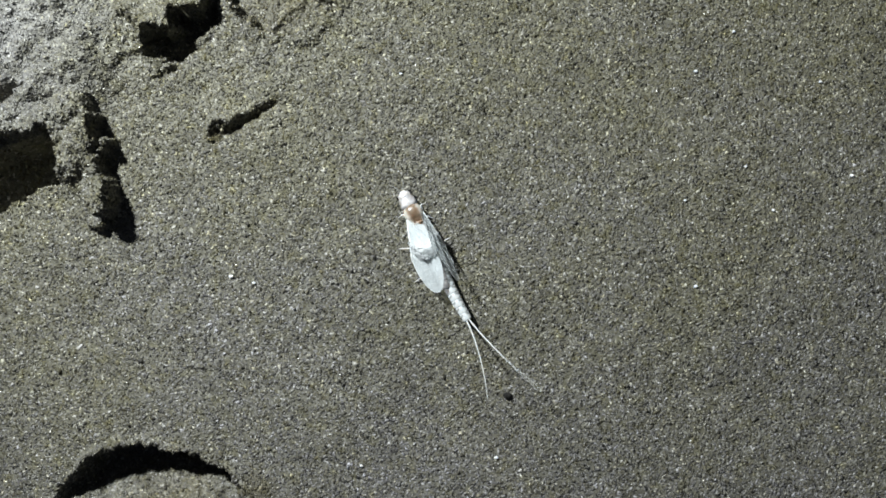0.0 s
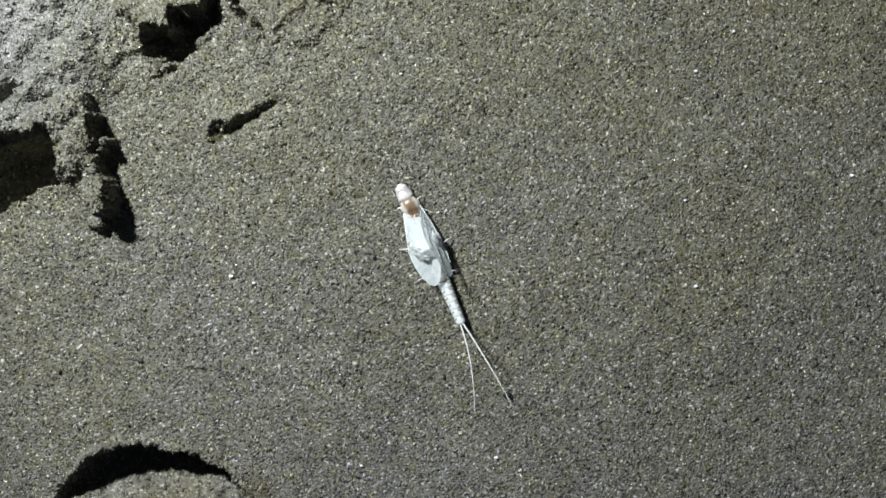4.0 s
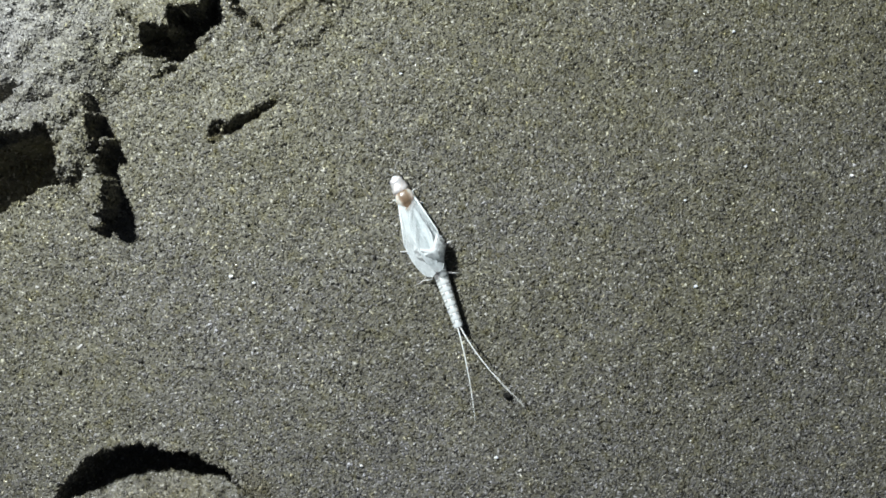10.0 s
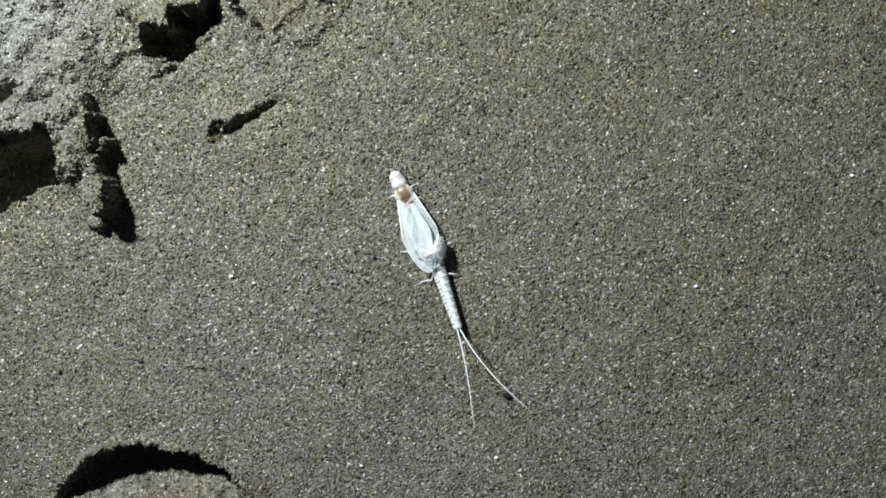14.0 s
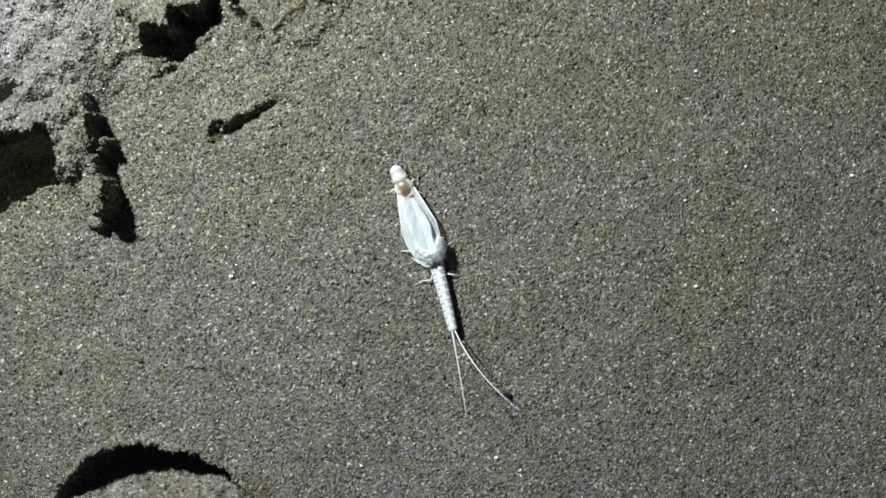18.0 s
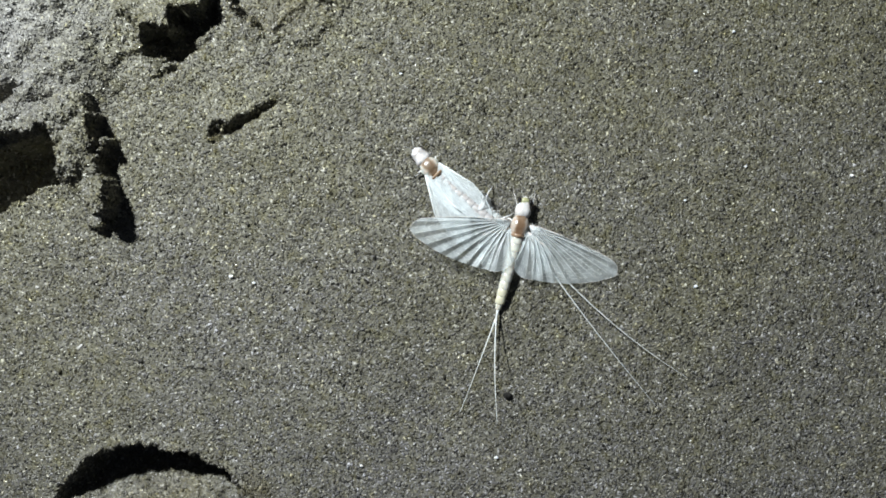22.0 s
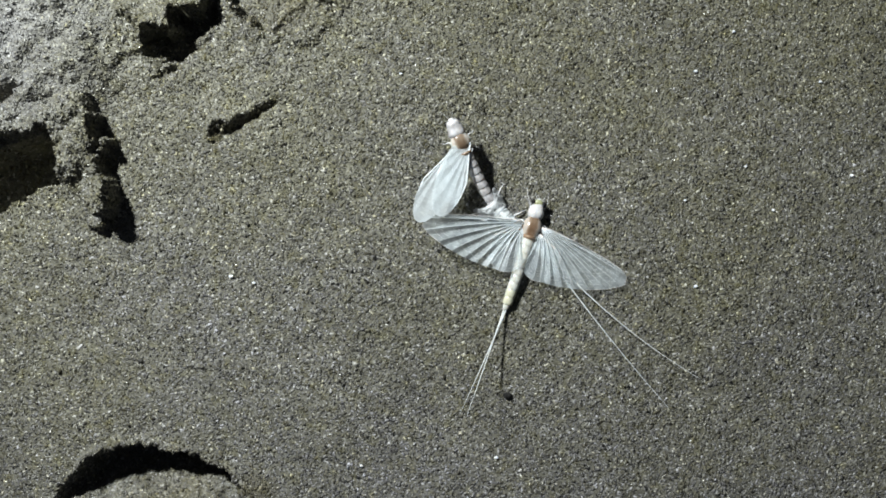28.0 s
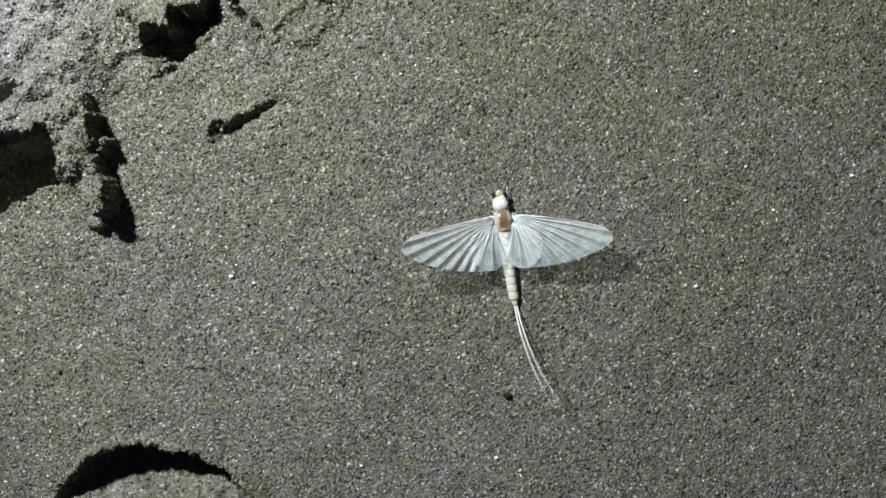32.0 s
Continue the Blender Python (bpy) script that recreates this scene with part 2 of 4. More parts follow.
def tube(points, radii, sides=6, bm=None, caps=True):
    """A thin rounded limb through points, in millimetres."""
    bm = bm or bmesh.new()
    loops = []
    for i, p in enumerate(points):
        p = Vector(p)
        d = (Vector(points[min(i + 1, len(points) - 1)]) - Vector(points[max(i - 1, 0)])).normalized()
        u = d.cross(Vector((0.13, 0.21, 1))).normalized()
        v = d.cross(u)
        loops.append([bm.verts.new((p + (u * math.cos(a) + v * math.sin(a)) * radii[i]) * MM)
                      for a in (2 * math.pi * k / sides for k in range(sides))])
    for p, q in zip(loops, loops[1:]):
        for k in range(sides):
            bm.faces.new((p[k], p[(k + 1) % sides], q[(k + 1) % sides], q[k]))
    if caps:
        bm.faces.new(loops[0][::-1])
        bm.faces.new(loops[-1])
    return bm


def lumpy(bm, amount, size, seed):
    """Roughens a soft body, so that it is no perfect egg."""
    for p in bm.verts:
        q = p.co / (size * MM) + Vector((seed, 2.0 * seed, 0))
        p.co += Vector((noise.noise(q), noise.noise(q + Vector((7, 0, 0))), noise.noise(q + Vector((0, 7, 0))))) * amount * MM
    return bm


# ---- ground ----
def lattice(x, y, seed):
    """Smooth value noise from -1 to 1."""
    xi, yi = np.floor(x).astype(np.int64), np.floor(y).astype(np.int64)
    fx, fy = x - xi, y - yi
    fx, fy = fx * fx * (3 - 2 * fx), fy * fy * (3 - 2 * fy)

    def h(a, b):
        k = (a * 374761393 + b * 668265263 + seed * 974711) & 0xFFFFFFFF
        k = ((k ^ (k >> 13)) * 1274126177) & 0xFFFFFFFF
        return ((k ^ (k >> 16)) & 0xFFFF) / 32767.5 - 1
    return (h(xi, yi) * (1 - fx) + h(xi + 1, yi) * fx) * (1 - fy) + (h(xi, yi + 1) * (1 - fx) + h(xi + 1, yi + 1) * fx) * fy


def fbm(x, y, size, seed, octaves=4):
    total, amp = 0, 1.0
    for o in range(octaves):
        total = total + amp * lattice(x / size + 17.3 * o, y / size - 9.1 * o, seed + o)
        size, amp = size / 2, amp * 0.5
    return total


def capsule(x, y, ax, ay, bx, by, ra, rb):
    """Distance outside a tapered bar from a to b, negative inside."""
    dx, dy = bx - ax, by - ay
    k = np.clip(((x - ax) * dx + (y - ay) * dy) / (dx * dx + dy * dy), 0, 1)
    return np.hypot(x - ax - k * dx, y - ay - k * dy) - (ra + (rb - ra) * k)


def step(d, soft):
    """1 inside, 0 outside, over a width."""
    k = np.clip(0.5 - d / soft, 0, 1)
    return k * k * (3 - 2 * k)


def scarp(x, y, ax, ay, bx, by, rise, fall, drop, reach, soft=0.7, thin=0.0):
    """A broken edge from a to b: the side to the left of that way stands up and slopes off over fall, the other is sunk over reach."""
    dx, dy = bx - ax, by - ay
    n = math.hypot(dx, dy)
    k = ((x - ax) * dx + (y - ay) * dy) / (n * n)
    s = ((y - ay) * dx - (x - ax) * dy) / n
    ends = np.clip(k * 5 + 0.6, 0, 1) * np.clip((1 - k) * 5 + 0.6, 0, 1)
    taper = 1 - thin * np.clip(k, 0, 1)
    up = rise * taper * step(-s, soft) * np.exp(-np.maximum(s, 0) / fall)
    low = drop * taper * step(s, soft) * step(-s - reach, reach * 0.9)
    return ends * (up - low)


def height(x, y):
    """The sand's height in millimetres."""
    wx = x + 0.60 * fbm(x, y, 2.6, 3) + 0.30 * fbm(x, y, 0.8, 5, 2)
    wy = y + 0.60 * fbm(x, y, 2.6, 13) + 0.30 * fbm(x, y, 0.8, 15, 2)
    z = 0.22 * fbm(x, y, 22.0, 21, 2) + 0.06 * fbm(x, y, 2.4, 25, 2) + 0.015 * fbm(x, y, 0.9, 27, 2)
    rough = fbm(x, y, 3.2, 31, 4)
    # broken crust in the upper corner of the bank
    cx = x + 1.4 * fbm(x, y, 3.0, 53) + 0.45 * fbm(x, y, 1.0, 55, 2)
    cy = y + 1.0 * fbm(x, y, 3.0, 63) + 0.45 * fbm(x, y, 1.0, 65, 2)
    lumps = rough + 0.30 * fbm(x, y, 1.2, 71, 2)
    crust = step(capsule(wx, wy, -70, 40, -50, 25, 13.5, 8.0), 9.0)
    z = z + crust * (1.6 + 0.55 * rough + 0.14 * fbm(x, y, 1.1, 41, 2))
    # hollow under the crust, with a ledge above it and a tongue beside it
    z = z - 9.0 * step(np.hypot((cx + 54.5) / 1.9, cy - 8.8 - 0.42 * (cx + 54.0)) - 4.1, 0.7)
    ledge = step(capsule(cx, cy, -66.0, 17.6, -45.6, 17.2, 4.2, 2.6), 1.2)
    slope = np.exp(-np.clip(cy - 13.5, 0, 30) / 7.0)
    z = z + ledge * (3.6 * slope + 0.9 * lumps + 0.6 - z)
    tongue = np.maximum(step(capsule(wx, wy, -44.4, 16.4, -43.5, 9.8, 2.1, 2.0), 0.6), step(capsule(wx, wy, -43.0, 9.8, -41.6, 5.6, 1.9, 1.2), 0.6))
    z = z + tongue * (4.2 + 0.05 * (12.0 - wy) + 0.9 * lumps - z)
    for bx, by, size, top in ((-40.7, 12.6, 0.6, 3.4), (-40.9, 11.4, 0.5, 3.2), (-42.6, 3.4, 0.6, 1.6)):
        z = z + step(np.hypot(wx - bx, wy - by) - size, 0.9) * (top + 0.5 * lumps - 0.4 * z)
    # brown notch in the crust above the ledge
    z = z - 1.6 * step(capsule(wx, wy, -56.0, 17.6, -52.4, 19.8, 1.2, 0.5), 1.2)
    # small broken steps on the bank
    z = z + scarp(wx, wy, -41.0, 22.6, -35.6, 25.4, 0.3, 2.4, 0.05, 1.4, 0.7)
    # lump beside a burrow mouth
    z = z + scarp(cx, cy, -36.2, 25.4, -28.8, 30.8, 3.1, 4.5, 3.4, 3.0, 0.5)
    # shallow oval print with a raised rim, a ridge across it and a nick in its side
    r = np.hypot((wx + 20.0) / 1.12, wy - 32.6)
    z = z - 2.0 * step(r - 5.7, 1.2) + 0.3 * np.exp(-((r - 6.6) / 0.8) ** 2)
    z = z + 0.45 * step(capsule(wx, wy, -21.5, 28.8, -17.5, 31.5, 0.5, 0.3), 1.4)
    z = z - 1.5 * step(capsule(wx, wy, -14.0, 31.0, -13.4, 29.4, 0.5, 0.2), 0.9)
    # curved scrape, deep at its lower end and fading out
    bent = wy + 0.05 * (wx + 24.0) ** 2 - 0.7
    z = z + scarp(wx, bent, -28.2, 14.6, -20.0, 19.0, 0.5, 2.2, 1.75, 1.35, 0.9, 0.8)
    z = z + 0.7 * step(np.hypot(wx + 28.4, wy - 13.8) - 0.6, 0.8)
    # round burrow mouth at the lower edge, its floor rising away from the wall
    bowl = np.hypot((wx + 36.4) / 1.20, wy + 34.6) - 10.0 + 0.25 * rough
    floor = 1.7 + 5.0 * np.clip((wy + 32.6) / 6.0, 0, 1)
    z = z - floor * step(bowl, 1.0) + (0.3 + 0.35 * lumps) * np.exp(-(bowl / 1.0) ** 2)
    return z


def axis(limit, pitch, far):
    """Even steps out to the limit, then ever wider ones to the horizon."""
    inner = np.arange(-limit, limit + pitch / 2, pitch)
    out, s = [limit], pitch
    while out[-1] < far:
        s *= 1.35
        out.append(out[-1] + s)
    outer = np.array(out[1:])
    return np.concatenate((-outer[::-1], inner, outer))


def build_ground():
    gx, gy = axis(62.0, 0.26, 60000.0), axis(37.0, 0.26, 60000.0)
    x, y = np.meshgrid(gx, gy)
    near = (np.abs(x) < 90) & (np.abs(y) < 70)
    z = np.where(near, height(np.clip(x, -95, 95), np.clip(y, -75, 75)), 0.0)
    nx, ny = len(gx), len(gy)
    co = np.stack((x, y, z), -1).reshape(-1, 3) * MM
    i = np.arange(nx * ny).reshape(ny, nx)
    quads = np.stack((i[:-1, :-1], i[:-1, 1:], i[1:, 1:], i[1:, :-1]), -1).reshape(-1)
    me = mesh_from("ground", co, quads, 4)
    me.materials.append(M_SAND)
    me.polygons.foreach_set("use_smooth", np.ones(len(me.polygons), dtype=bool))
    return tagged(new("ground", me), "damp grey river sand with burrow mouths and broken crust", "sand", kind="structure")


def mesh_from(name, co, corners, n):
    me = bpy.data.meshes.new(name)
    me.vertices.add(len(co))
    me.vertices.foreach_set("co", np.asarray(co, dtype=np.float32).ravel())
    faces = len(corners) // n
    me.loops.add(len(corners))
    me.loops.foreach_set("vertex_index", np.asarray(corners, dtype=np.int32))
    me.polygons.add(faces)
    me.polygons.foreach_set("loop_start", np.arange(0, faces * n, n, dtype=np.int32))
    me.update(calc_edges=True)
    return me


def block():
    """Corners and triangles of a cube."""
    v = np.array([(a, b, c) for a in (-1, 1) for b in (-1, 1) for c in (-1, 1)], dtype=float)
    q = ((0, 1, 3, 2), (4, 6, 7, 5), (0, 4, 5, 1), (2, 3, 7, 6), (0, 2, 6, 4), (1, 5, 7, 3))
    f = [t for a, b, c, d in q for t in ((a, b, c), (a, c, d))]
    return v, np.array(f)


def build_grains():
    """Angular grains strewn over all the sand that the lamp lights, in one piece of stuff."""
    rng = np.random.default_rng(7)
    pitch = 0.212
    x, y = np.meshgrid(np.arange(-60, 60, pitch), np.arange(-34.5, 34.5, pitch))
    # walls of the hollows carry as many grains as the flat
    steep = np.hypot(*np.gradient(height(x, y), pitch)).ravel()
    x = (x + rng.uniform(-0.5, 0.5, x.shape) * pitch).ravel()
    y = (y + rng.uniform(-0.5, 0.5, y.shape) * pitch).ravel()
    more = np.clip(steep * 0.9, 0, 5).astype(int)
    flat_n = len(x)
    x, y = np.concatenate((x, np.repeat(x, more))), np.concatenate((y, np.repeat(y, more)))
    x[flat_n:] += rng.uniform(-0.6, 0.6, len(x) - flat_n) * pitch
    y[flat_n:] += rng.uniform(-0.6, 0.6, len(y) - flat_n) * pitch
    n = len(x)
    v, f = block()
    size = 0.103 * np.clip(np.exp(rng.normal(0, 0.30, n)), 0.5, 1.6) * np.where(rng.random(n) < 0.06, 1.4, 1.0)
    shape = size[:, None] * np.stack((rng.uniform(1.2, 2.3, n), rng.uniform(0.7, 1.2, n), rng.uniform(0.16, 0.32, n)), -1)
    lie = np.where(np.arange(n) < flat_n, 1.0, 2.6)
    turn, tilt, way = rng.uniform(0, 2 * np.pi, n), rng.normal(0, 0.22, n) * lie, rng.uniform(0, 2 * np.pi, n)
    flat = np.zeros((n, 3, 3))
    flat[:, 0, 0], flat[:, 0, 1], flat[:, 1, 0], flat[:, 1, 1], flat[:, 2, 2] = np.cos(turn), -np.sin(turn), np.sin(turn), np.cos(turn), 1
    ux, uy, ct, st = np.cos(way), np.sin(way), np.cos(tilt), np.sin(tilt)
    lean = np.zeros((n, 3, 3))
    lean[:, 0, 0], lean[:, 0, 1], lean[:, 0, 2] = ct + ux * ux * (1 - ct), ux * uy * (1 - ct), uy * st
    lean[:, 1, 0], lean[:, 1, 1], lean[:, 1, 2] = ux * uy * (1 - ct), ct + uy * uy * (1 - ct), -ux * st
    lean[:, 2, 0], lean[:, 2, 1], lean[:, 2, 2] = -uy * st, ux * st, ct
    rot = np.einsum("nij,njk->nik", lean, flat)
    pts = v[None] * rng.uniform(0.45, 1.15, (n, len(v), 3)) * shape[:, None, :]
    pts = np.einsum("nij,nkj->nki", rot, pts)
    z = height(x, y) + rng.uniform(-0.036, 0.014, n)
    pts += np.stack((x, y, z), -1)[:, None, :]
    corners = (f[None] + (np.arange(n) * len(v))[:, None, None]).reshape(-1)
    me = mesh_from("sand_grains", pts.reshape(-1, 3) * MM, corners, 3)
    me.materials.append(M_GRAIN)
    return tagged(new("sand_grains", me), "angular grey and olive grains of river sand", "sand", kind="stuff")


def pebble(name, seed, sx, sy, sz, mat):
    rng = random.Random(seed)
    bm = bmesh.new()
    bmesh.ops.create_icosphere(bm, subdivisions=2, radius=1.0)
    for p in bm.verts:
        k = 1 + 0.22 * noise.noise(p.co * 1.4 + Vector((seed * 3.1, 0, 0))) + rng.uniform(-0.05, 0.05)
        p.co = Vector((p.co.x * sx, p.co.y * sy, p.co.z * sz)) * k * MM
    return finish(name, bm, mat, False)


# ---- mayfly parts ----
def oval(theta, a, b, cx, cy, turn):
    """Is a place inside a leaf-shaped blade? Gives the test, along a ray from the wing root."""
    ct, st = math.cos(turn), math.sin(turn)

    def inside(r):
        x, y = r * math.cos(theta) - cx, r * math.sin(theta) - cy
        u, v = (x * ct + y * st) / a, (-x * st + y * ct) / b
        return abs(u) ** 2.2 + abs(v) ** 2.0 < 1
    return inside


def blade_shape(theta, length, width, rise, turn):
    """A forewing: nearly straight leading edge, round tip, trailing edge sloping in from a broad base."""
    def inside(r):
        k, v = r * math.cos(theta - turn) / length, r * math.sin(theta - turn)
        if not 0 <= k < 1:
            return r < 0.1
        return -width * (1 - k ** 1.7) ** 0.8 < v < rise * k ** 0.6 * (1 - k ** 10) ** 0.5
    return inside


def outline(theta, *blade):
    """How far a ray from the wing root runs inside the blade."""
    inside = (oval if len(blade) == 5 else blade_shape)(theta, *blade)
    lo, hi = 0.0, 30.0
    for _ in range(40):
        mid = (lo + hi) / 2
        lo, hi = (mid, hi) if inside(mid) else (lo, mid)
    return lo


def ray(u, t0, t1):
    """The angle of the fan's ray u from 0 (leading edge) to 1, closer together towards the leading edge."""
    return t0 + (t1 - t0) * u ** 1.45


def pleat(u, r, count, depth):
    wave = math.cos(2 * math.pi * u * count)
    return (wave + 0.25 * wave * wave * wave) * depth * min(1.0, r / 5.0)


def wing_meshes(name, side, blade, t0, t1, pleats, depth, bow, skin=None):
    """A pleated fan from the root at the origin, span along x; side -1 mirrors it. Gives membrane and vein meshes."""
    fan, along = pleats * 8, 14

    def at(u, k, lift=0.0):
        th = ray(u, t0, t1)
        reach = outline(th, *blade)
        r = 0.15 + (reach - 0.15) * k
        th = t0 + (th - t0) * (1 - 0.22 * (1 - k) ** 1.3)
        return (r * math.cos(th), side * r * math.sin(th), pleat(u, r, pleats, depth) - bow * (r / 12.0) ** 2 + lift)

    bm = bmesh.new()
    rows = [[bm.verts.new([c * MM for c in at(i / fan, j / along)]) for j in range(along + 1)] for i in range(fan + 1)]
    for p, q in zip(rows, rows[1:]):
        for j in range(along):
            bm.faces.new((p[j], p[j + 1], q[j + 1], q[j]))
    membrane = finish(name, bm, skin or M_WING)
    veins = []
    for i in range(1, pleats * 2 + 1):
        base = (0.050 if i % 2 == 0 else 0.026) * (0.4 if skin else 1.0)
        veins.append(finish("vein", tube([at(i / (pleats * 2), 0.98 * j / 7, 0.02) for j in range(8)], [base * (0.4 + 0.6 * min(1.0, j / 2)) * (1 - 0.6 * j / 7) for j in range(8)], 5), M_VEIN))
    rim = [at(0.62 * i / 30, 1.0) for i in range(31)]
    wide = [max(0.02, 0.085 - 0.065 * i / 14) for i in range(31)]
    veins.append(finish("edge_vein", tube([(0.1, 0, 0)] + rim, [0.09] + wide, 5), M_VEIN if skin else M_EDGE))
    # fine cross-veins between the rays
    bm = bmesh.new()
    rng = random.Random(len(name) + side)
    for i in range(1, pleats * 2):
        k = 0.30 + rng.uniform(0, 0.06)
        while k < 0.93:
            ends = [at((i + d) / (pleats * 2), k, 0.02) for d in (0, 0.5, 1)]
            tube(ends, [0.014] * 3, 3, bm, False)
            k += rng.uniform(0.05, 0.075)
    veins.append(finish("vein_net", bm, M_VEIN))
    return membrane, veins


FORE = (12.5, 6.2, 1.6, radians(-12))
HIND = (2.9, 2.4, 2.3, -1.9, radians(-45))
SLIM = (4.9, 1.8, 4.7, -1.0, radians(-6))
SLIM_HIND = (3.0, 1.25, 2.8, -1.0, radians(-14))
SPREAD_WINGS, SLIM_WINGS = {}, {}
for key, side in (("left", -1), ("right", 1)):
    SPREAD_WINGS[key, "fore"] = wing_meshes("forewing", side, FORE, radians(6), radians(-70), 10, 0.17, 0.15)
    SPREAD_WINGS[key, "hind"] = wing_meshes("hindwing", side, HIND, radians(4), radians(-118), 7, 0.13, 0.2)
    SLIM_WINGS[key, "fore"] = wing_meshes("forewing", side, SLIM, radians(9), radians(-60), 6, 0.03, 0.4, M_SHEATH)
    SLIM_WINGS[key, "hind"] = wing_meshes("hindwing", side, SLIM_HIND, radians(12), radians(-44), 4, 0.05, 0.3, M_INNER)


def wing(thing, key, kind, wings):
    membrane, veins = wings[key, kind]
    w = part("forewing" if kind == "fore" else "hindwing", membrane, M_WING, thing, "milky white pleated wing membrane")
    for v in veins:
        part(v.name.split(".")[0], v, M_VEIN, w)
    return w


def wing_pose(key, kind, sweep, lift, roll, back=0.0):
    """sweep: degrees back from straight ahead; lift: tip up; roll: trailing edge up."""
    s = 1 if key == "left" else -1
    x, z = (0.2, 1.62) if kind == "fore" else (-0.6, 1.5)
    return pose((x - back) * MM, s * 1.08 * MM, z * MM) @ pose(0, 0, 0, 0, 0, s * sweep) @ pose(0, 0, 0, 0, -lift, 0) @ pose(0, 0, 0, s * roll, 0, 0)


def segment_mesh(name, length, w0, w1, h0, h1, mat, flare=1.07):
    """One ring of an abdomen, from the origin back along -x, a little wider at its hind rim."""
    rows = [(0.10, 0, 0, w0 * 0.42, h0 * 0.42), (0.0, 0, 0, w0 / 2 * 0.95, h0 / 2 * 0.95), (-length * 0.35, 0, 0, w0 / 2 * 0.98, h0 / 2 * 0.98),
            (-length * 0.75, 0, 0, w1 / 2 * (1 + flare) / 2, h1 / 2 * (1 + flare) / 2), (-length * 0.96, 0, 0, w1 / 2 * flare, h1 / 2 * flare),
            (-length * 1.04, 0, 0, w1 / 2 * 0.90, h1 / 2 * 0.9), (-length * 1.1, 0, 0, w1 / 2 * 0.5, h1 / 2 * 0.5)]
    return finish(name, loft(rows, 16), mat)


def tail_mesh(length, r0, r1):
    n = 5
    pts = [(-length * k / n * 1.02, 0, 0) for k in range(n + 1)]
    return finish("cercus_piece", tube(pts, [(r0 + (r1 - r0) * k / n) for k in range(n + 1)], 6, caps=False), M_TAIL)


def chain(start, lengths, headings, pitches):
    """Poses of rigid pieces joined end to end, running back along -x: heading turns to the left, pitch lifts the far end."""
    p, rows = Vector(start), []
    for length, h, k in zip(lengths, headings, pitches):
        m = Matrix.Translation(p * MM) @ pose(0, 0, 0, 0, k, h)
        rows.append(m)
        p = p + (m.to_3x3() @ Vector((-length, 0, 0)))
    return rows, p


def spread(first, last, n, power=1.0):
    return [first + (last - first) * (i / max(1, n - 1)) ** power for i in range(n)]


SEGMENTS = [0.95] * 9 + [0.7]
TAIL, SKIN_TAIL = [1.85] * 8, [2.9] * 8
TAIL_MESHES = [tail_mesh(1.85, 0.105 - 0.011 * i, 0.105 - 0.011 * (i + 1)) for i in range(8)]
SKIN_TAIL_MESHES = [tail_mesh(2.9, 0.105 - 0.010 * i, 0.105 - 0.010 * (i + 1)) for i in range(8)]


